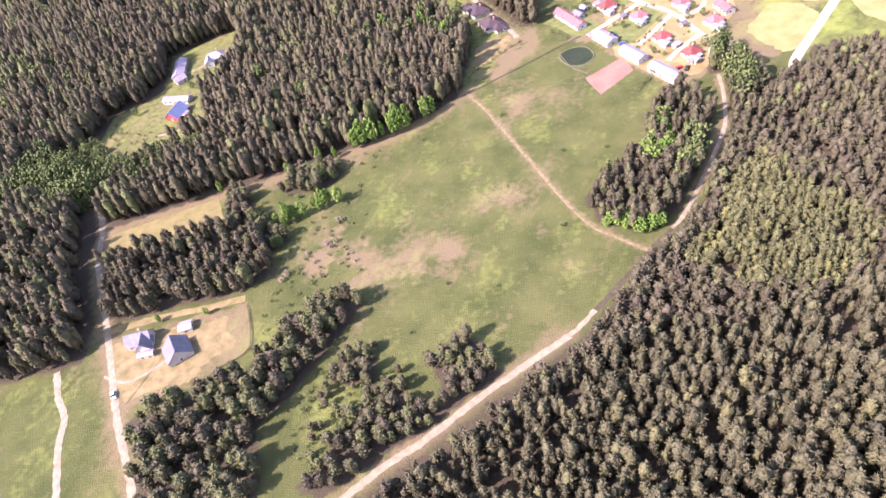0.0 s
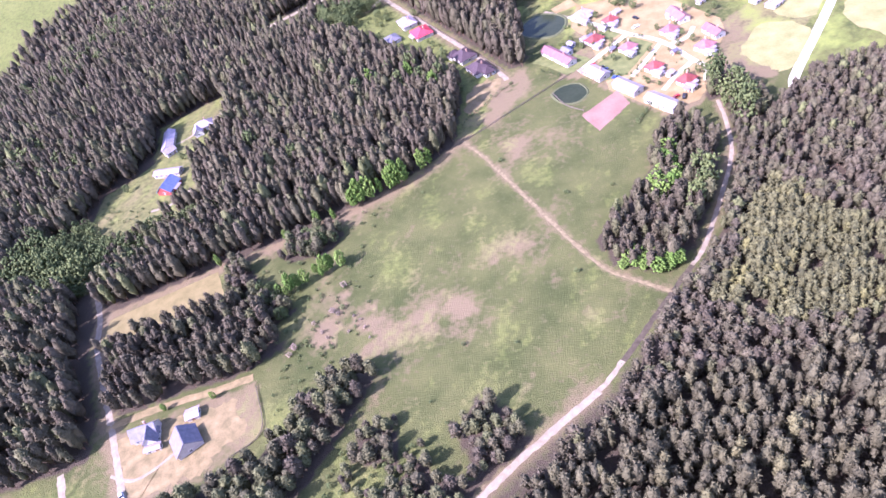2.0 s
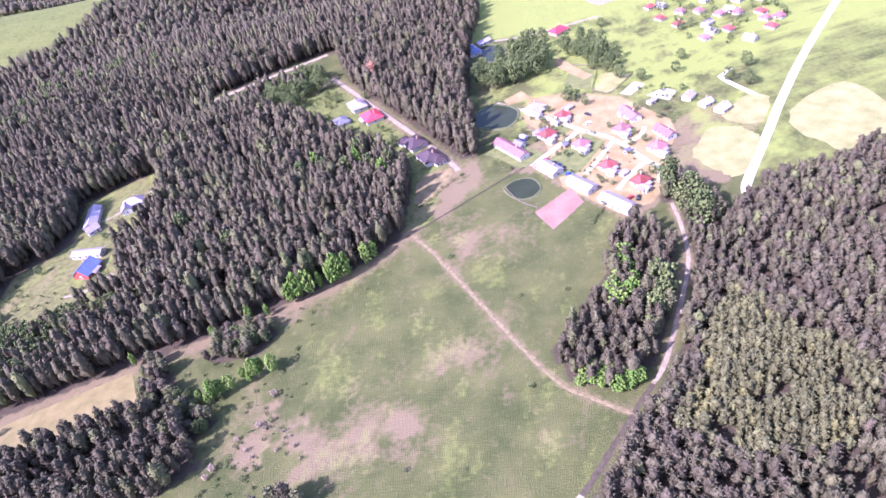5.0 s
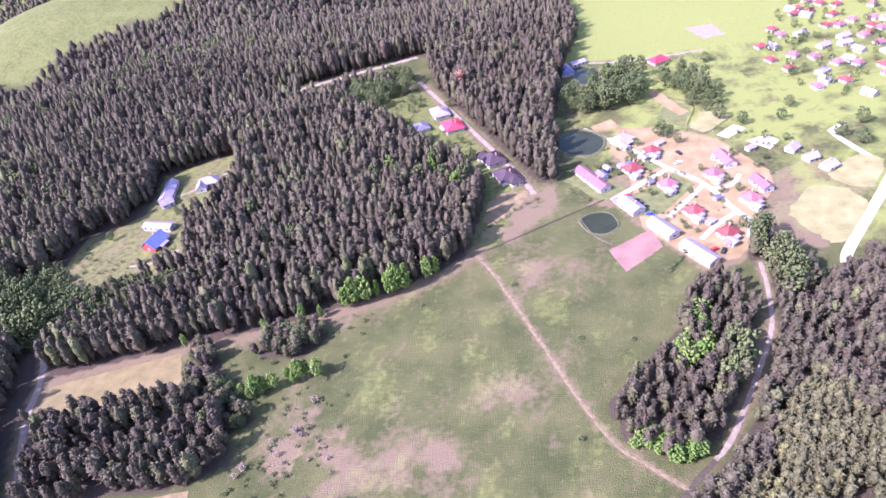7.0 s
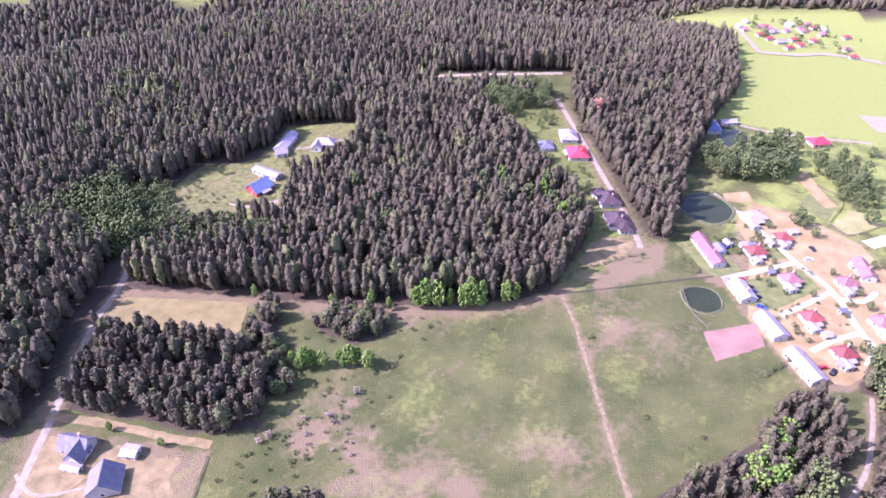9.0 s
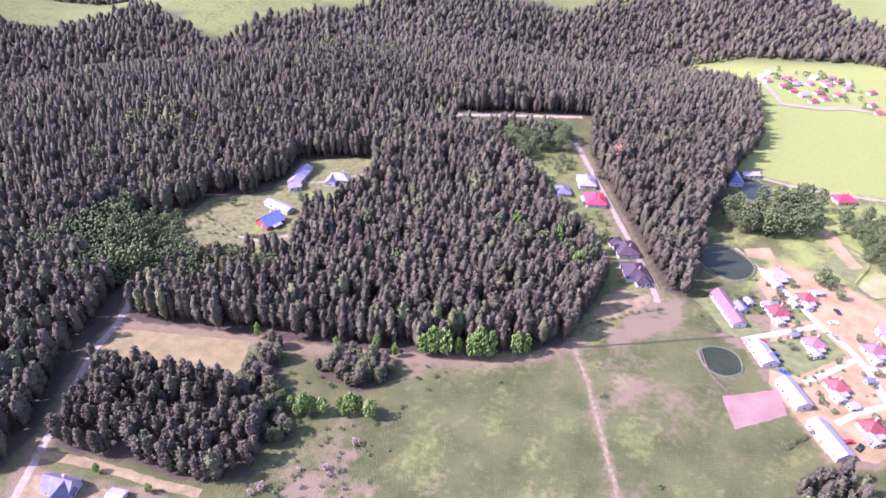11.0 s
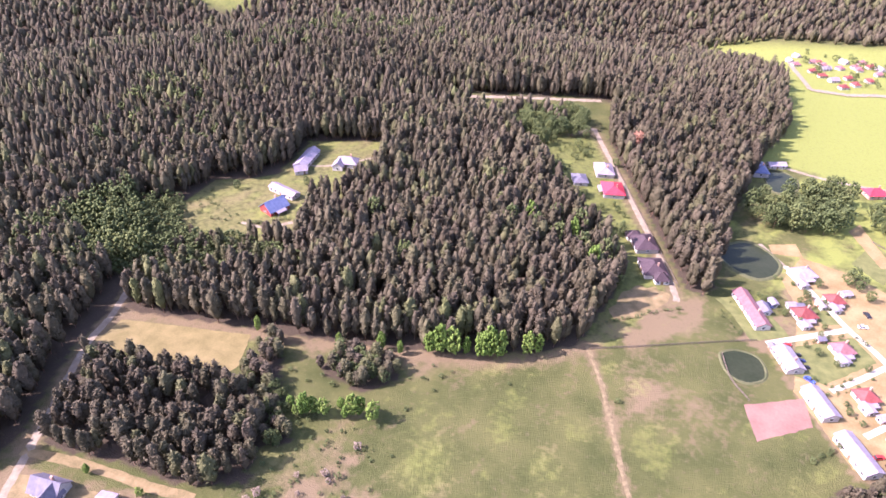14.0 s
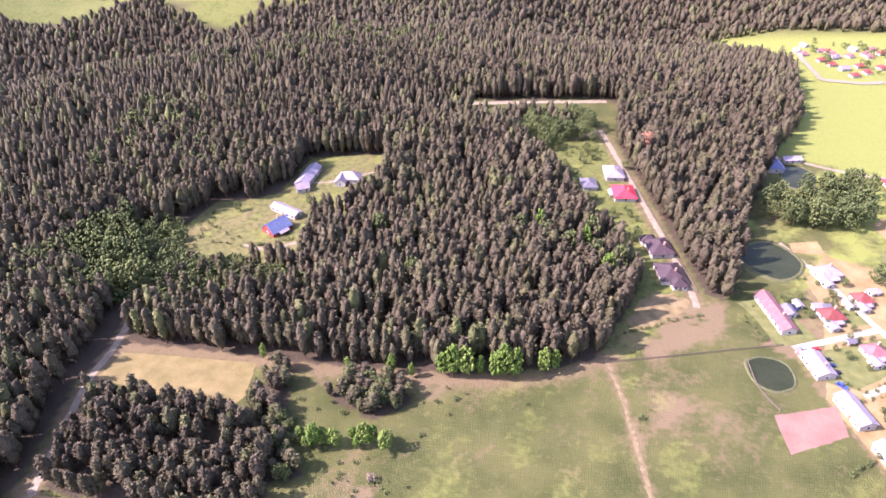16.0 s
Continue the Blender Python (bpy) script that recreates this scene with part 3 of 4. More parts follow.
east = east[(east[:, 0] < 215) & (east[:, 1] > 60)]
pines("east_pine_forest", "dense pine forest beside the gravel road", east, 9.5, 4, 0.05, spread=1.55, around=6, rings=5, sprays=44)


# ---- groves, single trees and bushes ----
def tree_kind(name, kind, label, category, clumps, clump_size, count, leaf, tint_span, tall):
    """Some master meshes (crown, trunk) of one kind, one metre high, to be shared by single trees."""
    masters = []
    for k in range(count):
        cv, cf = crown(kind, clumps, 300 + 17 * k + len(name), clump_size, 9, 6, 150)
        tv, tf = trunk(6, 400 + k, 0.8 if kind == "pine" else 0.5, 0.012)
        me = mesh_from("crown", cv, [tuple(f) for f in cf], leaf)
        me.polygons.foreach_set("use_smooth", np.ones(len(cf), bool))
        me.attributes.new("tint", "FLOAT", "POINT").data.foreach_set("value", np.full(len(cv), tint_span[0] + (tint_span[1] - tint_span[0]) * k / max(1, count - 1)))
        masters.append((me, mesh_from("trunk", tv, [tuple(f) for f in tf], BARK)))

    def plant(x, y, h, spread=1.0, group="", other=""):
        crown_mesh, trunk_mesh = masters[rng.integers(count)]
        ob = new(name)
        ob.matrix_world = pose(x, y, float(height(x, y)) - 0.05, 0, 0, rng.random() * 360)
        ob.scale = (h * spread, h * spread, h)
        for n, me in (("crown", crown_mesh), ("trunk", trunk_mesh)):
            new(n, me).parent = ob
        return tagged(ob, other or label, category, group)
    return plant


BRIGHT = foliage("bright_leaves", (0.06, 0.11, 0.02), (0.1, 0.165, 0.032), (0.14, 0.2, 0.045), 0.22)
RUSTY = foliage("dead_needles", (0.19, 0.1, 0.065), (0.28, 0.15, 0.1), (0.24, 0.13, 0.085))
plant_pine = tree_kind("pine_tree", "pine", "grey-green pine tree at the edge of the meadow", "tree", 12, 0.046, 8, NEEDLES, (0.0, 0.7), 12)
plant_bright = tree_kind("broadleaf_tree", "round", "fresh light-green broadleaf tree beside dark pines", "tree", 160, 0.07, 4, BRIGHT, (0.0, 0.9), 10)
plant_leafy = tree_kind("leafy_tree", "round", "dark green broadleaf tree near the village", "tree", 150, 0.052, 5, LEAVES, (0.0, 0.4), 12)
plant_shrub = tree_kind("shrub", "round", "low dark shrub in the rough meadow", "shrub", 44, 0.085, 4, LEAVES, (0.0, 0.25), 2)
plant_rusty = tree_kind("dead_pine_tree", "pine", "rust-red dying pine among green ones", "tree", 44, 0.05, 1, RUSTY, (0.2, 0.2), 20)

for ring, step, tall, spread, group in ((STRIP, 5.0, 12, 1.45, "pines in the strip"), *((c, 4.3, 9, 1.6, "pines in the meadow") for c in CLUMPS)):
    for x, y in scatter(ring, step, lines=((ROAD_EAST, 3.2), (ROAD_WEST, 4.5)), jitter=0.5):
        plant_pine(x, y, tall * rng.uniform(0.65, 1.15), spread, group)
beside = scatter(GROVE_PATH, 4.1, lines=LANES, jitter=0.45)
pines("path_pine_grove", "grove of pines between the field track and the path", beside, 12, 10, 0.045, spread=1.2)
for x, y in scatter([(-94, 112), (-72, 130), (-58, 114), (-76, 94), (-98, 84)], 5.8, jitter=0.9):
    plant_pine(x, y, rng.uniform(2.5, 6.5), 1.7, "pines in the meadow")
grove = scatter(GROVE_PLOT, 4.3, holes=([(-158, 203), (-153, 189), (-148, 187), (-146, 196), (-151, 203)],), lines=LANES)
pines("pine_grove", "dense grove of pines behind the farmyard", grove, 12.5, 10, 0.045, spread=1.2)
for x, y, h in ((-108, 250, 11), (-89, 256, 13), (-85, 257, 18), (-80, 259, 16), (-75, 261, 11), (-69, 262, 15), (-66, 263, 19), (-62, 265, 16), (-52, 271, 14), (-48, 274, 12), (-160, 239, 9), (-125, 245, 8), (-100, 251, 8)):
    plant_bright(x, y, h, rng.uniform(0.42, 0.58), "green trees along the wood")
for x, y, h in ((-119, 208, 12.5), (-116.8, 210.5, 9), (-112.5, 211, 10), (-103, 215, 12), (-100.5, 216.5, 10), (-95, 216, 11), (-122, 207, 6), (-108, 216, 7), (-126, 210, 6), (-105, 213, 6), (-150, 159, 5), (-172, 159, 5)):
    plant_bright(x, y, h, rng.uniform(0.55, 0.75), "green trees in the meadow")
for x, y in scatter([(19, 173), (36, 164), (43, 169), (28, 181)], 3.4):
    plant_bright(x, y, rng.uniform(5, 8), 1.1, "light green thicket by the track")
for x, y in scatter([(44, 205), (52, 218), (62, 240), (72, 246), (64, 222), (54, 200)], 6):
    plant_bright(x, y, rng.uniform(6, 11), 0.9, "light green trees in the grove")
for x, y in ((-52, 355), (-38, 336), (-76, 362)):
    plant_bright(x, y, 19, 0.5, "birches in the wood")
for x, y in ((-58, 349), (-46, 346), (-64, 366), (-50, 362), (-70, 352), (-84, 352), (-34, 345), (-120, 300), (-150, 330), (-100, 390)):
    plant_leafy(x, y, rng.uniform(18.5, 21.5), 0.6, "birches in the wood", "green broadleaf tree among the pines")
for x, y in scatter([(-235, 252), (-236, 284), (-205, 290), (-172, 288), (-174, 279), (-206, 256)], 6.5, jitter=0.7):
    plant_pine(x, y, rng.uniform(6, 12), 1.25, "pines in the thicket")
for x, y in scatter(GARDEN, 9.0, lines=((ROAD_NORTH, 9.0),), jitter=0.8):
    if y > 385 and x > -86 and distance(np.array([x]), np.array([y]), [(-40, 421), (-52, 445), (-61, 424)])[0] > 11:
        plant_leafy(x, y, rng.uniform(2.2, 5.5), rng.uniform(0.8, 1.1), "orchard trees", "small green fruit tree in a garden by the lane")
for x, y in scatter([(-84, 428), (-70, 402), (-60, 396), (-66, 412), (-76, 440)], 5.0, jitter=0.6):
    plant_leafy(x, y, rng.uniform(6, 10), 0.8, "garden trees")
plant_rusty(-35, 466, 21, 1.1)
plant_rusty(-38, 472, 18, 1.0)
for ring, step, tall in (([(31, 430), (40, 450), (51, 458), (72, 475), (90, 477), (90, 448), (82, 428), (60, 424), (45, 416)], 7.0, 14), ([(95, 455), (113, 467), (127, 432), (127, 410), (112, 402), (103, 425)], 7.0, 12),
                         ([(-118, 470), (-122, 500), (-104, 512), (-82, 524), (-72, 500), (-70, 484), (-84, 478), (-92, 460)], 5.5, 12)):
    for x, y in scatter(ring, step):
        plant_leafy(x, y, tall * rng.uniform(0.6, 1.25), rng.uniform(0.55, 0.95), "village trees")
for x, y, h in ((83, 388, 8), (80, 382, 9), (86, 383, 7), (-45, 455, 6), (-72, 470, 7), (-66, 462, 5), (-30, 378, 9), (-29, 350, 9), (-24, 335, 7), (128, 385, 9), (-238, 332, 6), (-205, 352, 5), (-208, 356, 4),
                (-258, 300, 8), (-250, 296, 7), (150, 385, 8), (118, 395, 10), (110, 445, 9), (160, 400, 8), (104, 318, 5), (60, 362, 5), (50, 345, 4), (57, 357, 4), (64, 335, 4), (171, 360, 9), (178, 350, 10), (188, 372, 10), (134, 478, 8)):
    plant_leafy(x, y, h, 1.05, "garden trees")
for x, y in scatter([(-156, 216), (-151, 226), (-138, 216), (-124, 214), (-116, 196), (-128, 191), (-140, 207)], 4.6, jitter=0.8):
    plant_leafy(x, y, rng.uniform(3, 7.5), rng.uniform(0.7, 1.0), "bushes in the meadow", "dark green broadleaf bush beside the pine grove")
for x, y, h in ((60, 355, 5), (56, 341, 4), (66, 341, 4), (62, 322, 4.5), (69, 318, 3.5), (81, 320, 4), (74, 333, 4), (80, 306, 3.5), (71, 291, 4), (96, 318, 4), (102, 328, 4), (92, 340, 4.5), (88, 372, 7), (84, 379, 6), (66, 374, 5), (120, 338, 5), (126, 345, 5), (90, 288, 5), (96, 288, 7), (99, 284, 8), (46, 356, 4), (40, 352, 3.5), (112, 352, 5), (134, 366, 6), (144, 362, 5)):
    plant_leafy(x, y, h, rng.uniform(0.8, 1.1), "garden trees")
DRIED = foliage("dried_blossom", (0.13, 0.105, 0.08), (0.23, 0.175, 0.14), (0.27, 0.2, 0.15), 0.3)
plant_dry = tree_kind("dry_shrub", "round", "dry greyish-pink shrub in the rough meadow", "shrub", 60, 0.075, 3, DRIED, (0.0, 0.6), 2)
for x, y, h in ((-94.5, 203, 3.2), (-99.5, 189, 3), (-97, 187, 2.2), (-104, 179, 2), (-101.5, 175.5, 1.6), (-116, 174, 3.4), (-118, 171, 2.6), (-108, 185, 2.2), (-90, 184, 1.6), (-85, 176, 1.8), (-87, 181, 1.4), (-83, 170, 1.5), (-92, 176, 1.5)):
    plant_dry(x, y, h, 1.35, "dry shrubs in the meadow")
SPOTS = ((-111, 174), (-97, 151), (-104, 167), (-119, 160), (-60, 133), (-55, 123), (-85, 250), (-80, 246), (12, 225), (5, 177), (-45, 155), (-25, 150), (-28, 116), (-80, 238), (-86, 225), (-86, 242), (-94, 202), (-108, 205), (-103, 207),
         (-117, 190), (-92, 203), (-111, 176), (-95, 190), (-92, 214), (-117, 225), (-98, 197), (-86, 226), (-77, 250), (-91, 240), (-54, 253), (-13, 261), (32, 222), (-143, 230), (-133, 215), (-132, 187))
for x, y in SPOTS:
    plant_shrub(x, y, rng.uniform(1.2, 2.6), 1.3, "shrubs in the meadow")
for x, y in scatter([(-128, 170), (-112, 176), (-100, 208), (-128, 212), (-118, 230), (-136, 226)], 6.0, jitter=0.9):
    plant_shrub(x, y, rng.uniform(0.9, 2.4), 1.3, "shrubs in the meadow")
for x, y in scatter([(-126, 228), (-122, 244), (-104, 250), (-95, 240), (-104, 227)], 5.2, jitter=0.6):
    plant_leafy(x, y, rng.uniform(5, 9), rng.uniform(0.8, 1.0), "bushes in the meadow", "dark green broadleaf bush in a clump on the meadow")
for x, y in scatter([(-112, 168), (-84, 176), (-82, 205), (-100, 212)], 5.5, jitter=0.9):
    plant_shrub(x, y, rng.uniform(0.5, 1.5), 1.4, "shrubs in the meadow")
for x, y in scatter([(-128, 140), (-112, 146), (-96, 162), (-86, 172), (-106, 190), (-122, 168)], 6.5, jitter=0.9):
    plant_shrub(x, y, rng.uniform(0.7, 1.8), 1.3, "shrubs in the meadow")
for x, y in scatter([(-110, 100), (-92, 128), (-70, 122), (-64, 112), (-80, 98), (-98, 78)], 5.0, jitter=0.9):
    plant_shrub(x, y, rng.uniform(0.8, 2.6), 1.2, "shrubs in the meadow")
for a in np.linspace(0, 1, 18):
    plant_shrub(-26 + 31 * a + rng.normal(0, 0.5), 304 + 26 * a + rng.normal(0, 0.5), rng.uniform(1.0, 2.2), 1.2, "hedge beside the lane")
for line in ([(-254, 316), (-236, 304), (-214, 304), (-194, 318)], [(-250, 325), (-238, 312), (-222, 309)], [(-70, 415), (-60, 400), (-40, 392)], [(-72, 436), (-70, 450), (-64, 470)]):
    for x, y in smooth_line(line, 3.2):
        plant_shrub(x + rng.normal(0, 1.2), y + rng.normal(0, 1.2), rng.uniform(1.0, 2.4), 1.3, "garden shrubs")
thicket = scatter(SHRUBS, 3.6)
wood("thicket", "fresh green thicket of young broadleaf trees", "thicket", thicket, rng.uniform(3.5, 8, len(thicket)), rng.random(len(thicket)) * 0.35, "round", 34, 0.09, leaf=None)
mixed = np.concatenate([scatter([(130, 150), (150, 190), (180, 230), (230, 240), (220, 130)], 8.0), scatter([(93, 281), (104, 284), (104, 267), (109, 250), (97, 228), (95, 246)], 5.5), scatter([(64, 212), (74, 214), (66, 192), (56, 188)], 5.5), scatter([(-300, 240), (-250, 232), (-236, 262), (-284, 300)], 7.0), scatter([(-340, 330), (-270, 340), (-300, 440), (-380, 420)], 16.0), scatter([(-420, 480), (-250, 560), (-200, 640), (-330, 640)], 15.0)])
wood("mixed_broadleaf_trees", "light green broadleaf trees mixed into the pine wood", "trees", mixed, rng.uniform(14, 19, len(mixed)), rng.random(len(mixed)) * 0.6, "round", 48, 0.076, spread=0.6)


# ---- buildings ----
def roof_material(name, a, b, rough=0.6):
    return material(name, (a, b), 0.7, rough, bump=0.03, bump_scale=4.0, per_object=0.12)


RED_TILE = roof_material("red_tiles", (0.17, 0.038, 0.036), (0.245, 0.066, 0.06))
SCARLET = roof_material("scarlet_metal", (0.34, 0.03, 0.05), (0.45, 0.055, 0.075), 0.45)
PLUM = roof_material("plum_tiles", (0.04, 0.026, 0.031), (0.075, 0.05, 0.056))
PALE_ROOF = roof_material("pale_sheet_roof", (0.2, 0.165, 0.2), (0.3, 0.26, 0.3), 0.45)
PINK_ROOF = roof_material("faded_pink_roof", (0.19, 0.08, 0.086), (0.27, 0.125, 0.13))
BLUE_ROOF = roof_material("blue_metal_roof", (0.1, 0.125, 0.24), (0.16, 0.19, 0.31), 0.4)
GREY_ROOF = roof_material("grey_slate_roof", (0.1, 0.093, 0.118), (0.165, 0.152, 0.185), 0.5)
PLASTER = material("white_plaster", ((0.38, 0.35, 0.33), (0.5, 0.47, 0.44)), 0.6, 0.85, per_object=0.08)
TIMBER = material("red_timber", ((0.26, 0.04, 0.036), (0.36, 0.07, 0.06)), 1.2, 0.8)
BRICK = material("brown_brick", ((0.34, 0.2, 0.15), (0.46, 0.3, 0.23)), 1.0, 0.9)
WHITE = material("white_frame", ((0.75, 0.75, 0.73), (0.82, 0.82, 0.8)), 2.0, 0.5)
GLASS = material("dark_glass", ((0.02, 0.025, 0.03), (0.04, 0.045, 0.05)), 0.5, 0.08)
DOOR = material("brown_door", ((0.16, 0.09, 0.05), (0.22, 0.13, 0.08)), 1.0, 0.6)


def block(bm, x, y, z, sx, sy, sz):
    m = Matrix.LocRotScale((x, y, z), None, (sx, sy, sz))
    return bmesh.ops.create_cube(bm, size=1.0, matrix=m)["verts"]


def solid(bm, points, faces):
    vs = [bm.verts.new(p) for p in points]
    for f in faces:
        bm.faces.new([vs[i] for i in f])


def slab(bm, corners, thick=0.22):
    """A roof slope of real thickness over four or three corners."""
    n = (Vector(corners[1]) - Vector(corners[0])).cross(Vector(corners[-1]) - Vector(corners[0])).normalized() * thick
    top = [Vector(c) + n for c in corners]
    k = len(corners)
    solid(bm, [*corners, *top], [tuple(reversed(range(k))), tuple(range(k, 2 * k)), *((i, (i + 1) % k, k + (i + 1) % k, k + i) for i in range(k))])


def opening(parent, name, x, y, z, turn, w, h, mat):
    """A window with its frame, or a door, set proud of a wall."""
    bm = bmesh.new()
    block(bm, 0, 0, 0, w + 0.2, 0.12, h + 0.2)
    ob = part(name, bm, WHITE if name == "window" else mat, parent)
    ob.matrix_local = pose(x, y, z, 0, 0, turn)
    bm = bmesh.new()
    if name == "window":
        block(bm, -w / 4, -0.06, 0, w / 2 - 0.08, 0.06, h - 0.1)
        block(bm, w / 4, -0.06, 0, w / 2 - 0.08, 0.06, h - 0.1)
        part("pane", bm, GLASS, ob)
    else:
        block(bm, w * 0.35, -0.09, -0.05, 0.06, 0.08, 0.2)
        part("door_handle", bm, WHITE, ob)
    return ob


def house(x, y, length, width, turn, roof, wall, label, eaves=3.0, rise=2.6, hip=0.0, chimney=True, name="house", category="house", group="", windows=3, porch=False):
    """A house with its ridge along its length; hip: how far the ridge stops short of the gables."""
    ob = tagged(new(name), label, category, group)
    length, width, eaves, rise = length * 0.8, width * 0.74, eaves * 0.85, rise * 0.8
    ob.matrix_world = pose(x, y, float(height(x, y)), 0, 0, turn)
    l, w, o = length / 2, width / 2, 0.45
    bm = bmesh.new()
    block(bm, 0, 0, eaves / 2 - 0.15, length, width, eaves + 0.3)
    if hip <= 0:
        solid(bm, [(-l, -w, eaves), (-l, w, eaves), (-l, 0, eaves + rise * 0.94), (l, -w, eaves), (l, w, eaves), (l, 0, eaves + rise * 0.94)], [(0, 2, 1), (3, 4, 5), (0, 3, 5, 2), (1, 2, 5, 4), (0, 1, 4, 3)])
    part("wall", bm, wall, ob)
    bm = bmesh.new()
    drop = rise * o / w
    a, b, r = l + o, w + o, max(l - hip, 0.3) if hip > 0 else l + o
    z0, z1 = eaves - drop, eaves + rise
    slab(bm, [(-a, -b, z0), (a, -b, z0), (r, 0, z1), (-r, 0, z1)])
    slab(bm, [(a, b, z0), (-a, b, z0), (-r, 0, z1), (r, 0, z1)])
    if hip > 0:
        slab(bm, [(a, -b, z0), (a, b, z0), (r, 0, z1)])
        slab(bm, [(-a, b, z0), (-a, -b, z0), (-r, 0, z1)])
    roof_ob = part("roof", bm, roof, ob)
    bm = bmesh.new()
    block(bm, 0, 0, z1 + 0.2, 2 * r, 0.35, 0.14)
    part("ridge_cap", bm, roof, roof_ob)
    if chimney:
        bm = bmesh.new()
        block(bm, l * 0.35, w * 0.25, eaves + rise + 0.2, 0.7, 0.7, 2.0)
        block(bm, l * 0.35, w * 0.25, eaves + rise + 1.2, 0.85, 0.85, 0.14)
        part("chimney", bm, BRICK, roof_ob)
    for side in (-1, 1):
        for k in range(windows):
            px = -l + length * (k + 0.5) / windows
            if side < 0 and k == windows // 2:
                opening(ob, "door", px, -w - 0.04, 1.0, 0, 1.0, 2.0, DOOR)
            else:
                opening(ob, "window", px, side * (w + 0.04), eaves * 0.55, 0 if side < 0 else 180, 1.3, 1.3, GLASS)
        opening(ob, "window", side * (l + 0.04), 0, eaves * 0.55, 90 * side, 1.3, 1.3, GLASS)
    if porch:
        bm = bmesh.new()
        slab(bm, [(-l * 0.5, -w - 2.6, eaves - 0.7), (l * 0.5, -w - 2.6, eaves - 0.7), (l * 0.5, -w, eaves - 0.15), (-l * 0.5, -w, eaves - 0.15)], 0.12)
        for px in (-0.46, 0.46):
            block(bm, px * l, -w - 2.4, (eaves - 0.7) / 2, 0.15, 0.15, eaves - 0.7)
        part("porch", bm, PALE_ROOF, ob)
    return ob


# the farm in the west
house(-177.5, 149.5, 13, 9, 7, GREY_ROOF, PLASTER, "white farmhouse with a pale grey gable roof in a dry yard", 3.0, 4.4, name="farmhouse")
house(-174.5, 146.5, 8, 8, -83, GREY_ROOF, PLASTER, "steep grey-roofed cross wing joined to the white farmhouse", 3.0, 4.2, windows=2, chimney=False, name="annexe")
house(-158, 140.5, 12, 14, -60, GREY_ROOF, PLASTER, "wide white barn with a steep grey gable roof beside the farmhouse", 2.8, 5.6, chimney=False, name="barn", category="barn")
house(-172.8, 141.5, 8, 3, 5, PALE_ROOF, PLASTER, "low white lean-to with a pale roof before the farmhouse", 2.2, 0.5, chimney=False, name="outbuilding", category="shed", windows=2)
house(-158, 153, 6.5, 6, 10, PALE_ROOF, PLASTER, "small white shed with a pale sheet roof", 2.5, 0.9, chimney=False, name="shed", category="shed", windows=1)
# the clearing in the wood
house(-207.5, 323, 15, 13, 70, BLUE_ROOF, TIMBER, "red timber house under a large blue metal roof", 3.0, 4.8, porch=True)
house(-212, 339.5, 23, 8, -14, PALE_ROOF, PLASTER, "long low outbuilding with a pale grey sheet roof", 2.8, 1.6, chimney=False, name="outbuilding", category="barn", windows=5)
house(-220, 377, 28, 10, 98, PALE_ROOF, PLASTER, "long white building with a pale metal roof in the clearing", 3.6, 2.4, chimney=False, windows=6)
house(-216.5, 364, 9, 8, 40, PALE_ROOF, PLASTER, "white cross wing with a pale metal roof", 3.2, 2.6, chimney=False, windows=2, name="annexe")
house(-196, 384, 15, 11, 15, PALE_ROOF, PLASTER, "white house with a pale hipped roof in the clearing", 3.6, 3.4, hip=4)
house(-199, 378.5, 9, 8, 105, PALE_ROOF, PLASTER, "white front wing with a pale gable roof", 3.2, 3.0, chimney=False, windows=2, name="annexe")
# the lane beside the tall wood
house(-41.5, 422, 18, 16, -72, SCARLET, PLASTER, "white house with a bright scarlet hipped metal roof", 3.2, 3.4, hip=5, porch=True)
house(-50.5, 444, 18, 14, -72, PALE_ROOF, PLASTER, "white house with a pale grey hipped roof by the lane", 3.2, 3.2, hip=4.5)
house(-62, 426, 13, 11, -68, GREY_ROOF, PLASTER, "small house with a light grey roof in a garden", 2.8, 2.2, hip=3, chimney=False)
house(-17.5, 373.5, 17, 15, -65, PLUM, PLASTER, "white house with a dark plum hipped tile roof", 3.2, 3.4, hip=5.5, group="plum houses")
house(-23.5, 379, 9, 8, 25, PLUM, PLASTER, "wing with a dark plum hipped tile roof", 3.0, 2.6, hip=3.5, chimney=False, name="annexe")
house(-10.5, 353.5, 17, 15, -68, PLUM, PLASTER, "white house with a dark plum hipped tile roof", 3.2, 3.4, hip=5.5, group="plum houses")
house(-6, 347, 8, 9, 22, PLUM, PLASTER, "front wing with a dark plum hipped tile roof", 3.0, 2.8, hip=3.5, chimney=False, name="annexe")
# the village
house(35.2, 340.5, 31, 9, -65, PINK_ROOF, PLASTER, "long low house with a faded red roof beside the pond", 3.0, 2.2, windows=7)
house(41, 344, 8, 5, -65, GREY_ROOF, PLASTER, "small grey-roofed garage behind the long house", 2.6, 1.2, chimney=False, name="garage", category="garage", windows=2)
house(50, 312, 16, 10, -65, PALE_ROOF, PLASTER, "white house with a pale lilac-grey roof by the small pond", 3.0, 2.2, windows=4)
house(60.5, 291, 19, 9, -62, PALE_ROOF, PLASTER, "long white house with a pale sheet roof", 3.4, 1.8, windows=4, chimney=False)
house(71.5, 270, 22, 9, -60, PALE_ROOF, PLASTER, "long white house with a pale sheet roof", 3.4, 1.8, windows=5, chimney=False)
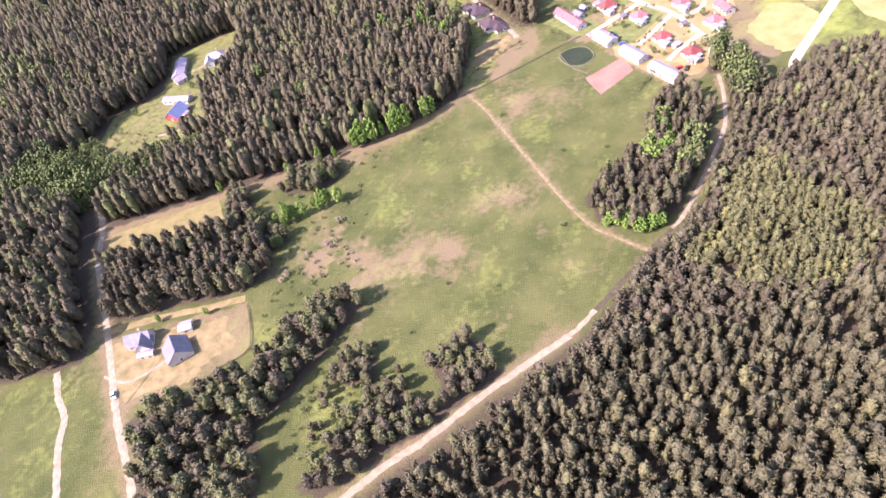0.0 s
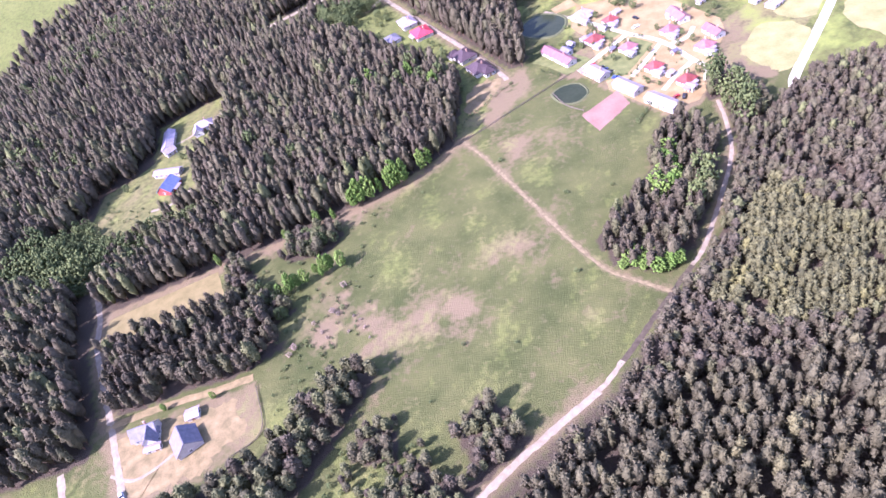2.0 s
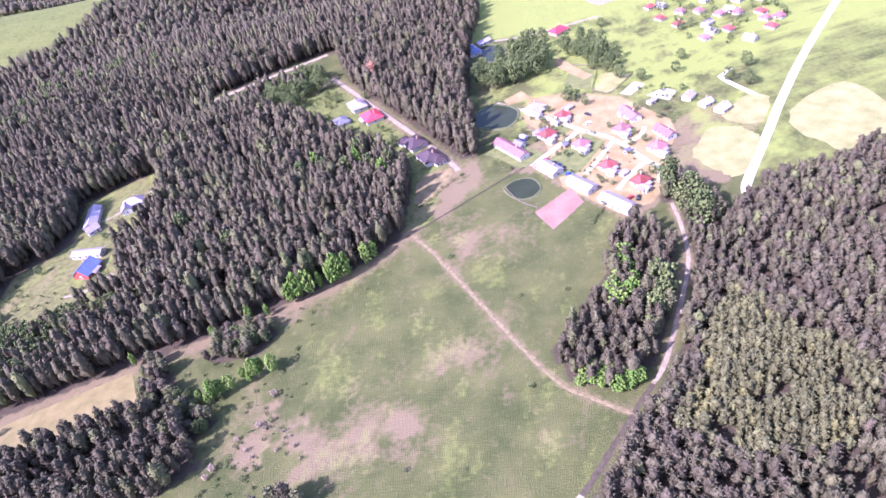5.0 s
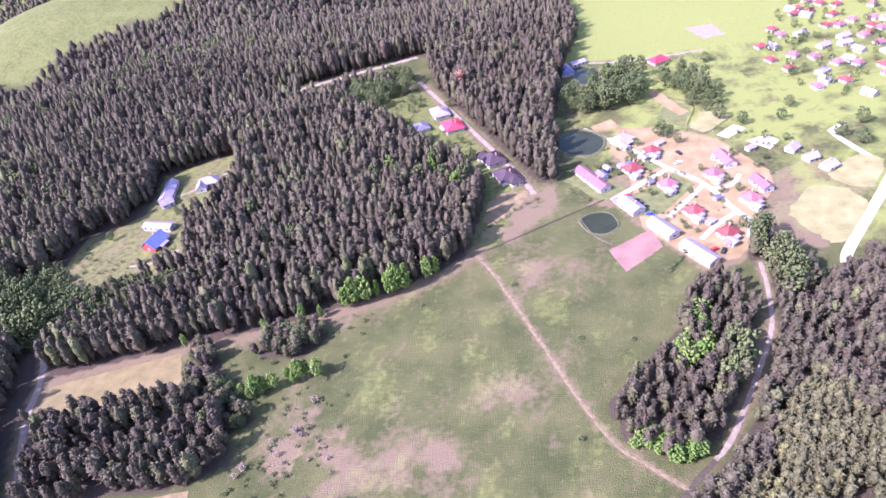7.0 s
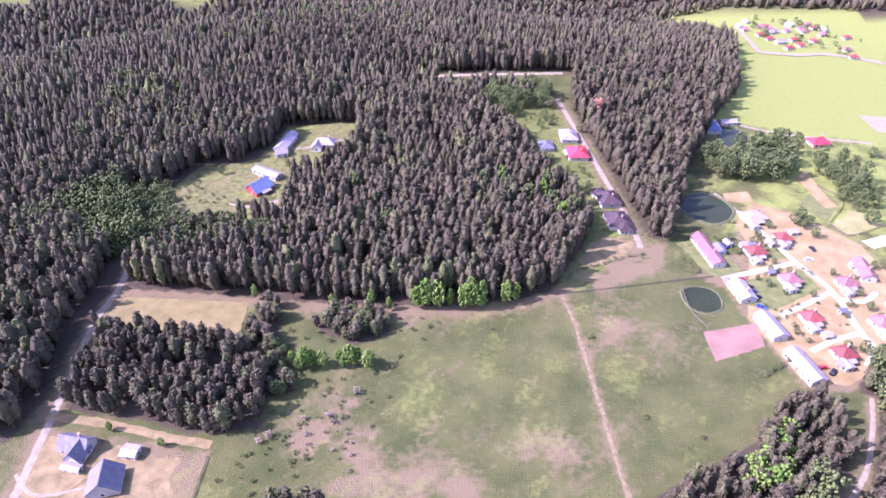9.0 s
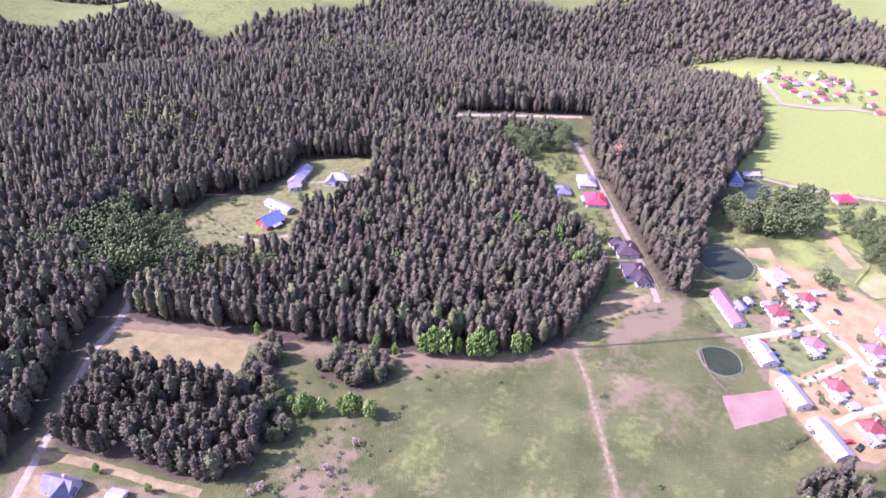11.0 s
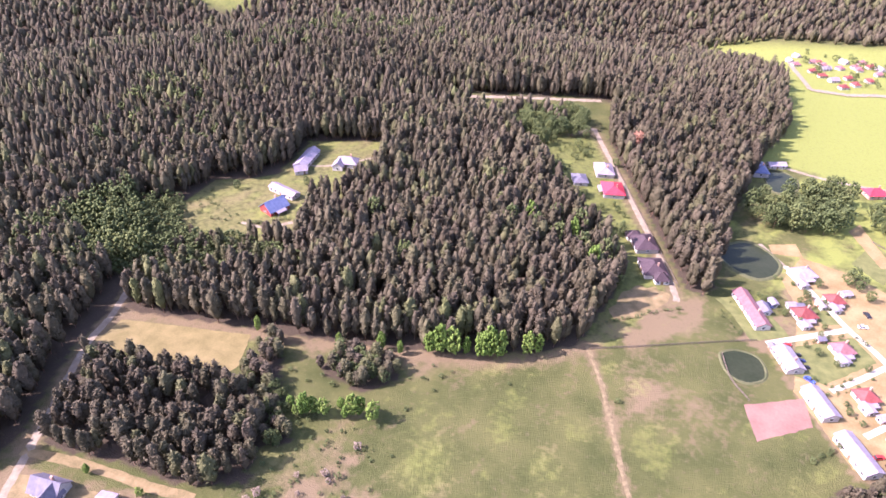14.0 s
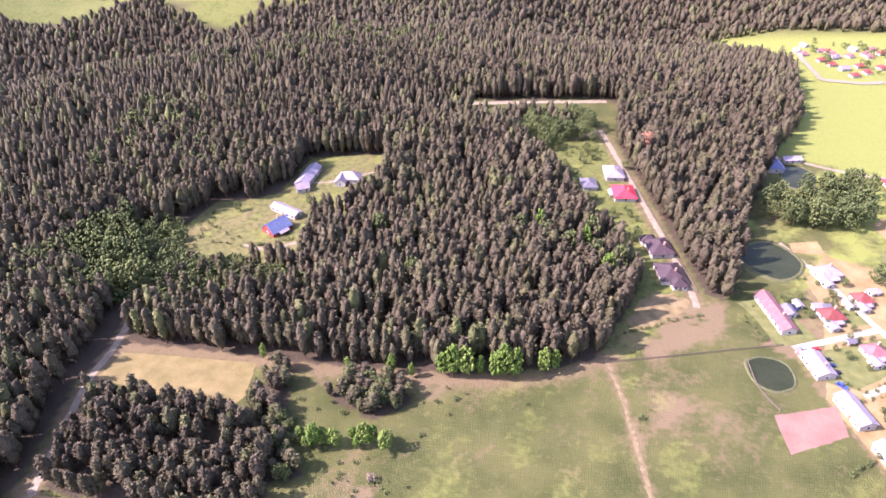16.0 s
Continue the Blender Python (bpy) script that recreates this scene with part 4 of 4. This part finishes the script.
for x, y, l, w, turn, roof, words in ((58, 347, 11, 10, 30, RED_TILE, "brick-red hipped"), (72, 328.5, 10, 9, 30, PINK_ROOF, "faded pink hipped"), (78, 302.5, 9.5, 9, 30, RED_TILE, "brick-red hipped"), (88, 283, 10, 9, 30, RED_TILE, "brick-red hipped"),
                                     (72, 364, 9, 9, 28, RED_TILE, "brick-red hipped"), (97, 334, 10, 9, 30, PINK_ROOF, "faded pink hipped"), (107, 308.5, 10, 10, 30, PINK_ROOF, "faded pink hipped"), (59, 380, 14, 11, 33, PALE_ROOF, "pale hipped")):
    house(x, y, l, w, turn, roof, PLASTER, "white village house with a %s roof" % words, 3.0, 2.8, hip=3.6, porch=True, group="village houses", windows=3)
    a, d = radians(turn), w * 0.62
    house(x - math.cos(a) * l * 0.35 + math.sin(a) * d, y - math.sin(a) * l * 0.35 - math.cos(a) * d, 6, 5, turn + 90, PALE_ROOF, PLASTER, "white flat-pitched garage joined to a village house", 2.6, 0.7, chimney=False, windows=1, name="garage", category="garage", group="village garages")
house(106.5, 347, 18, 9, -80, PINK_ROOF, PLASTER, "long white house with a faded pink roof", 3.0, 2.6, windows=4)
house(116, 320, 15, 8, -75, PINK_ROOF, PLASTER, "long white house with a faded pink roof", 3.0, 2.4, windows=4)
house(105, 487, 15, 12, 25, SCARLET, BRICK, "house with a dark red hipped roof beyond the trees", 3.2, 3.2, hip=4)
house(39, 488, 19, 12, -75, BLUE_ROOF, PLASTER, "large house with a dark blue roof by the upper pond", 4.0, 4.0, hip=4)
house(50, 500, 14, 7, 25, PALE_ROOF, PLASTER, "white outbuilding beside the upper pond", 2.8, 1.6, chimney=False, name="outbuilding", category="shed")
house(153, 330.5, 9, 8, 30, PALE_ROOF, PLASTER, "small white garden house", 2.6, 2.0, name="garden_house", windows=2)
house(148, 340, 8, 7, 20, PALE_ROOF, PLASTER, "small white garden house", 2.6, 2.0, name="garden_house", windows=2)
house(143, 351, 8, 7, 40, PALE_ROOF, PLASTER, "small white garden house", 2.6, 2.0, name="garden_house", windows=2)
for x, y, l, w, turn in ((53, 352, 5, 3.5, 25), (56.5, 353, 4, 3, 25), (45, 350.5, 5, 4, -65), (64, 332, 4, 3, 30), (83, 293, 4.5, 3.5, 30), (92, 312, 4, 3, 30), (66, 358, 6, 3.5, -60), (78, 372, 5, 4, 30), (86, 276, 4, 3, -60), (103, 350, 5, 4, 20), (123, 356, 6, 4, 25), (44, 318, 4, 3, -65)):
    house(x, y, l, w, turn, GREY_ROOF if l < 4.5 else PALE_ROOF, PLASTER if w > 3.2 else BRICK, "small garden shed with a sheet roof behind a village house", 2.3, 0.8, chimney=False, name="shed", category="shed", group="village sheds", windows=1)
masters = [house(180, 450, 11, 9, 20, RED_TILE, PLASTER, "white house with a red roof in the far village", hip=3.5, group="far village houses"),
           house(196, 440, 12, 9, 35, PALE_ROOF, PLASTER, "white house with a pale roof in the far village", group="far village houses"),
           house(190, 470, 10, 9, -50, PINK_ROOF, PLASTER, "white house with a pinkish roof in the far village", hip=3, group="far village houses")]
for m in masters:
    m.scale = (0.8, 0.8, 0.8)
for ring, step in (([(166, 470), (176, 420), (198, 398), (240, 420), (300, 470), (330, 640), (250, 620), (190, 520)], 15.0), ([(70, 760), (86, 800), (141, 776), (178, 705), (165, 660), (120, 668), (85, 690)], 17.0)):
    for x, y in scatter(ring, step, jitter=0.5):
        if min(math.dist((x, y), m.location.xy) for m in masters) > 12 and rng.random() < 0.75 and distance(np.array([x]), np.array([y]), ROAD_NE)[0] > 9:
            copy_thing(masters[rng.integers(3)], pose(x, y, float(height(x, y)), 0, 0, rng.choice([25, -65]) + rng.normal(0, 8)))


gardens = np.concatenate([scatter([(166, 470), (176, 420), (198, 398), (240, 420), (300, 470), (330, 640), (250, 620), (190, 520)], 14.0, jitter=0.8), scatter(HILL_VILLAGE, 18.0, jitter=0.8)])
gardens = gardens[distance(gardens[:, 0], gardens[:, 1], ROAD_NE) > 5]
wood("village_garden_trees", "small green garden trees between far village houses", "trees", gardens, rng.uniform(3.5, 8, len(gardens)), rng.random(len(gardens)) * 0.5, "round", 50, 0.075)


for line in ([(53, 306), (66, 305), (74, 312)], [(60, 300), (68, 300), (84, 318)], [(80, 342), (88, 330)], [(56, 326), (74, 340)], [(70, 296), (76, 288)], [(88, 300), (94, 306), (90, 316)], [(26, 344), (22, 336), (30, 322)], [(64, 352), (70, 356), (66, 364)], [(46, 372), (54, 372), (60, 366)], [(101, 336), (103, 350)], [(112, 312), (104, 318)], [(110, 300), (120, 308)], [(36, 356), (46, 352), (52, 338)], [(56, 262), (66, 272)], [(128, 362), (140, 352), (148, 340)], [(120, 376), (132, 372)]):
    for x, y in smooth_line(line, 2.8):
        if rng.random() < 0.8:
            plant_shrub(x + rng.normal(0, 0.8), y + rng.normal(0, 0.8), rng.uniform(0.9, 2.8), 1.2, "village hedges", "green garden shrub beside the village houses")


# ---- roads, yards, fields and ponds of the village ----
for name, line, wide in (("village_road", [(42, 321), (49, 326), (77, 346)], 3.0), ("cross_road", [(66, 302), (78, 314), (89, 326)], 2.5), ("lower_road", [(76, 282), (86, 292), (97, 300)], 2.5), ("spine_road", [(52, 386), (62, 370), (77, 346), (90, 328), (98, 301), (101, 292), (97, 280)], 3.0), ("upper_road", [(92, 322), (103, 324), (110, 333)], 2.5)):
    ribbon(name, line, wide, CONCRETE, "narrow pale concrete village road", 0.07, 0.04)
for k, (ring, mat, name, words) in enumerate((([(33, 280), (55.5, 293.5), (58, 279), (38, 263.5)], CLAY, "clay_court", "levelled rectangle of pink clay"),
                               ([(36, 320), (27, 336), (20, 344), (34, 356), (44, 342), (52, 330)], CROP, "lawn", "green lawn round the long house"), ([(52, 305), (64, 305), (86, 328), (78, 341), (54, 324)], CROP, "garden_lawn", "garden grass between the roads"), ([(79, 350), (72, 372), (84, 384), (100, 372), (104, 350), (92, 332)], YARD, "sandy_lot", "bare sandy lot between the houses"), ([(69, 300), (78, 288), (94, 300), (88, 318), (80, 312)], YARD, "sandy_garden", "dry sandy garden round a red-roofed house"), ([(60, 352), (66, 345), (74, 348), (66, 360)], CROP, "front_lawn", "small green front lawn"), ([(52, 296), (70, 264), (88, 266), (98, 278), (108, 300), (122, 318), (125, 334), (110, 372), (85, 392), (60, 398), (50, 372), (56, 352), (54, 326)], YARD, "village_yards", "dry sandy yards between the village houses"))):
    sheet(name, ring, mat, words, 0.02 if name == "village_yards" else 0.036 + 0.009 * k)
ribbon("farm_drive", [(-190, 134), (-180, 130), (-172, 132), (-163, 138)], 1.2, SAND, "curved pale drive in the farmyard")
ribbon("sandy_track", [(-214, 140), (-208, 127), (-201, 117), (-199, 106), (-194, 92), (-186, 70)], 2.8, SAND, "pale bare sandy track in the field")
ribbon("garden_path", [(-216, 305), (-204, 306), (-192, 316)], 2.2, SAND, "pale garden path in the clearing")
ribbon("house_path", [(-220, 372), (-206, 378), (-192, 392), (-184, 402)], 1.8, SAND, "pale path to the white house")


def pond(name, ring, label):
    """Water in a raised bank."""
    edge = smooth_ring(ring, 6)
    cx, cy = np.mean(edge, axis=0)
    verts, faces, n = [], [], len(edge)
    for scale, z in ((0.97, 0.02), (1.0, 0.3), (1.06, 0.42), (1.14, -0.05)):
        verts += [(cx + (x - cx) * scale + rng.normal(0, 0.12), cy + (y - cy) * scale + rng.normal(0, 0.12), z) for x, y in edge]
    faces = [(k * n + i, k * n + (i + 1) % n, (k + 1) * n + (i + 1) % n, (k + 1) * n + i) for k in range(3) for i in range(n)]
    bank = tagged(new(name, mesh_from(name, verts, faces, BANK)), label, "pond", kind="structure")
    bm = bmesh.new()
    face = bm.faces.new([bm.verts.new((x, y, 0.12)) for x, y in edge])
    bm.normal_update()
    if face.normal.z < 0:
        face.normal_flip()
    bmesh.ops.triangulate(bm, faces=bm.faces[:])
    part("water", bm, WATER, bank, "dark still water")


pond("small_pond", [(24, 306), (31, 311), (39, 309), (41, 299), (34, 293), (27, 296)], "small dark pond with a grassy bank at the meadow edge")
pond("village_pond", [(20, 384), (26, 395), (35, 400), (44, 395), (49, 386), (46, 375), (38, 369), (27, 373)], "large dark pond shaded by tall pines")
pond("upper_pond", [(45, 494), (55, 494), (62, 485), (59, 468), (48, 466), (44, 480)], "dark pond beside the blue-roofed house")
for k, (ring, mat, name, words) in enumerate((([(99, 388), (113, 409), (126, 397), (107, 380)], HAY, "bare_field", "small bare tilled field"), ([(84, 403), (97, 428), (108, 416), (97, 389)], CROP, "green_field", "small green field behind the houses"),
                               ([(86, 436), (93, 447), (100, 422), (105, 408), (98, 405)], YARD, "sandy_strip", "bare sandy strip between the fields"), ([(121, 296), (140, 316), (157, 303), (147, 284), (132, 270), (124, 280)], HAY, "mown_field", "mown straw-coloured field beside the main road"),
                               ([(139, 546), (160, 548), (163, 524), (146, 520)], SAND, "sand_lot", "bright bare sand lot in the far meadow"), ([(44, 403), (58, 410), (61, 398), (46, 395)], YARD, "bare_plot", "bare brown plot behind the village"),
                               ([(111, 376), (124, 386), (129, 380), (116, 371)], CONCRETE, "concrete_pad", "pale concrete pad"), ([(124, 366), (137, 370), (141, 363), (133, 354)], CONCRETE, "concrete_strip", "pale concrete strip"), ([(182, 313), (222, 330), (222, 290), (190, 268), (176, 290)], HAY, "hay_field", "pale mown hay field beyond the main road"), ([(150, 322), (166, 338), (180, 334), (164, 310)], HAY, "dry_verge", "dry pale grass beside the main road"))):
    sheet(name, ring, mat, words, 0.034 + 0.009 * k, 0.8 if mat is HAY else 0.12, round_steps=5 if name in ("hay_field", "dry_verge", "mown_field") else 0)
ribbon("meadow_road", [(81, 661), (110, 662), (146, 671), (240, 640)], 6.0, SAND, "pale sandy road across the far meadow", 0.4)
ribbon("hill_road", [(72, 780), (73, 720), (81, 661)], 4.0, SAND, "pale lane up to the hill village", 0.4)
ribbon("upper_lane", [(48, 506), (62, 500), (90, 496), (140, 500)], 3.0, SAND, "pale lane past the upper pond")
ribbon("paved_court", [(170, 368), (171, 357), (177, 334)], 3.6, CONCRETE, "pale paved court beside the main road", ragged=0.02)
ribbon("court_arm", [(169.5, 367), (181, 375)], 2.6, CONCRETE, "pale paved arm of the court", 0.09, 0.02)
ribbon("pond_path", [(40, 402), (50, 388), (56, 382)], 2.2, SAND, "pale path behind the village pond")

# ---- fences ----
POST = material("weathered_wood", ((0.1, 0.08, 0.06), (0.17, 0.14, 0.11)), 2.0, 0.9)


def fence(line, label, step=3.0, tall=1.3, rails=3):
    ob = tagged(new("fence"), label, "fence", "fences")
    pts = smooth_line(line, step)
    ob.location = (*pts[0], 0)
    bm = bmesh.new()
    block(bm, 0, 0, tall / 2, 0.14, 0.14, tall)
    block(bm, 0, 0, tall, 0.2, 0.2, 0.06)
    me = bpy.data.meshes.new("post")
    bm.to_mesh(me)
    bm.free()
    me.materials.append(POST)
    for p in pts:
        post = new("post", me)
        post.parent, post.location = ob, (*(p - pts[0]), 0)
    bm = bmesh.new()
    block(bm, 0, 0, 0, 1, 0.06, 0.16)
    rail_mesh = bpy.data.meshes.new("rail")
    bm.to_mesh(rail_mesh)
    bm.free()
    rail_mesh.materials.append(POST)
    for p, q in zip(pts, pts[1:]):
        d = q - p
        for k in range(rails):
            rail = new("rail", rail_mesh)
            rail.parent = ob
            rail.matrix_local = Matrix.Translation((*((p + q) / 2 - pts[0]), tall * (0.3 + 0.3 * k))) @ pose(0, 0, 0, 0, 0, math.degrees(math.atan2(d[1], d[0])))
            rail.scale = (float(np.hypot(*d)), 1, 1)


fence([(-28, 286), (-7, 297), (17, 310), (38, 321)], "long dark wooden fence across the meadow")
fence([(24, 306), (28, 292), (35, 283)], "dark fence beside the small pond")
fence([(98, 389), (109, 416), (97, 429)], "dark fence round the green field")
fence([(98, 388), (106, 379), (127, 396)], "dark fence round the bare field")
fence([(3, 345), (-8, 370), (-20, 398), (-34, 430), (-46, 458)], "garden fence along the lane")
fence([(-132, 160), (-127, 138), (-138, 130)], "dark wire fence beside the farmyard", tall=1.1)

# ---- cars ----
TYRE = material("tyre_rubber", ((0.015, 0.015, 0.015), (0.03, 0.03, 0.03)), 3.0, 0.9)
ALLOY = material("wheel_alloy", ((0.4, 0.4, 0.42), (0.5, 0.5, 0.52)), 3.0, 0.35, 0.8)
LAMP = material("lamp_glass", ((0.6, 0.6, 0.6), (0.7, 0.7, 0.7)), 3.0, 0.15)


def car(x, y, turn, paint, label):
    ob = tagged(new("car"), label, "car", "parked cars")
    ob.matrix_world = pose(x, y, 0.05, 0, 0, turn)
    bm = bmesh.new()
    block(bm, 0, 0, 0.62, 4.4, 1.78, 0.62)
    bmesh.ops.bevel(bm, geom=bm.edges[:], offset=0.16, segments=2, affect="EDGES")
    part("body", bm, paint, ob)
    bm = bmesh.new()
    solid(bm, [(-1.75, -0.8, 0.9), (1.05, -0.8, 0.9), (1.05, 0.8, 0.9), (-1.75, 0.8, 0.9), (-1.25, -0.64, 1.46), (0.25, -0.64, 1.46), (0.25, 0.64, 1.46), (-1.25, 0.64, 1.46)], [(3, 2, 1, 0), (4, 5, 6, 7), (0, 1, 5, 4), (1, 2, 6, 5), (2, 3, 7, 6), (3, 0, 4, 7)])
    part("cabin", bm, GLASS, ob, "dark glass cabin")
    bm = bmesh.new()
    block(bm, -0.5, 0, 1.48, 1.5, 1.26, 0.06)
    part("roof_panel", bm, paint, ob)
    for sx in (-1.35, 1.35):
        for sy in (-0.85, 0.85):
            bm = bmesh.new()
            bmesh.ops.create_cone(bm, cap_ends=True, segments=12, radius1=0.32, radius2=0.32, depth=0.2, matrix=pose(sx, sy, 0.32, 90))
            wheel = part("wheel", bm, TYRE, ob)
            bm = bmesh.new()
            bmesh.ops.create_cone(bm, cap_ends=True, segments=10, radius1=0.2, radius2=0.2, depth=0.23, matrix=pose(sx, sy, 0.32, 90))
            part("rim", bm, ALLOY, wheel)
    for sy in (-0.6, 0.6):
        bm = bmesh.new()
        block(bm, 2.17, sy, 0.7, 0.1, 0.35, 0.16)
        part("headlight", bm, LAMP, ob)


def paint(name, colour):
    return material(name, (colour, tuple(min(1, c * 1.15) for c in colour)), 0.5, 0.3)


NAVY, RED_PAINT, WHITE_PAINT, BLACK_PAINT, BLUE_PAINT = paint("navy_paint", (0.02, 0.03, 0.09)), paint("red_paint", (0.45, 0.03, 0.03)), paint("white_paint", (0.7, 0.7, 0.7)), paint("black_paint", (0.015, 0.015, 0.02)), paint("blue_paint", (0.04, 0.08, 0.4))
for x, y, turn, colour, word in ((53.5, 318, 25, BLACK_PAINT, "black"), (55, 315, 25, NAVY, "dark blue"), (56.5, 311.5, 25, BLACK_PAINT, "black"), (58, 304.5, -30, BLUE_PAINT, "bright blue"), (79, 273, 30, RED_PAINT, "red"), (82.5, 271.5, 60, BLACK_PAINT, "black"), (83, 350, 20, WHITE_PAINT, "white"),
                                 (86, 360, -60, BLACK_PAINT, "black"), (50, 323, 35, RED_PAINT, "red"), (-13, 359, 20, BLACK_PAINT, "black"), (-182, 124, -60, WHITE_PAINT, "white"), (44, 349, -60, NAVY, "dark blue")):
    car(x, y, turn, colour, "parked %s car beside a building" % word)
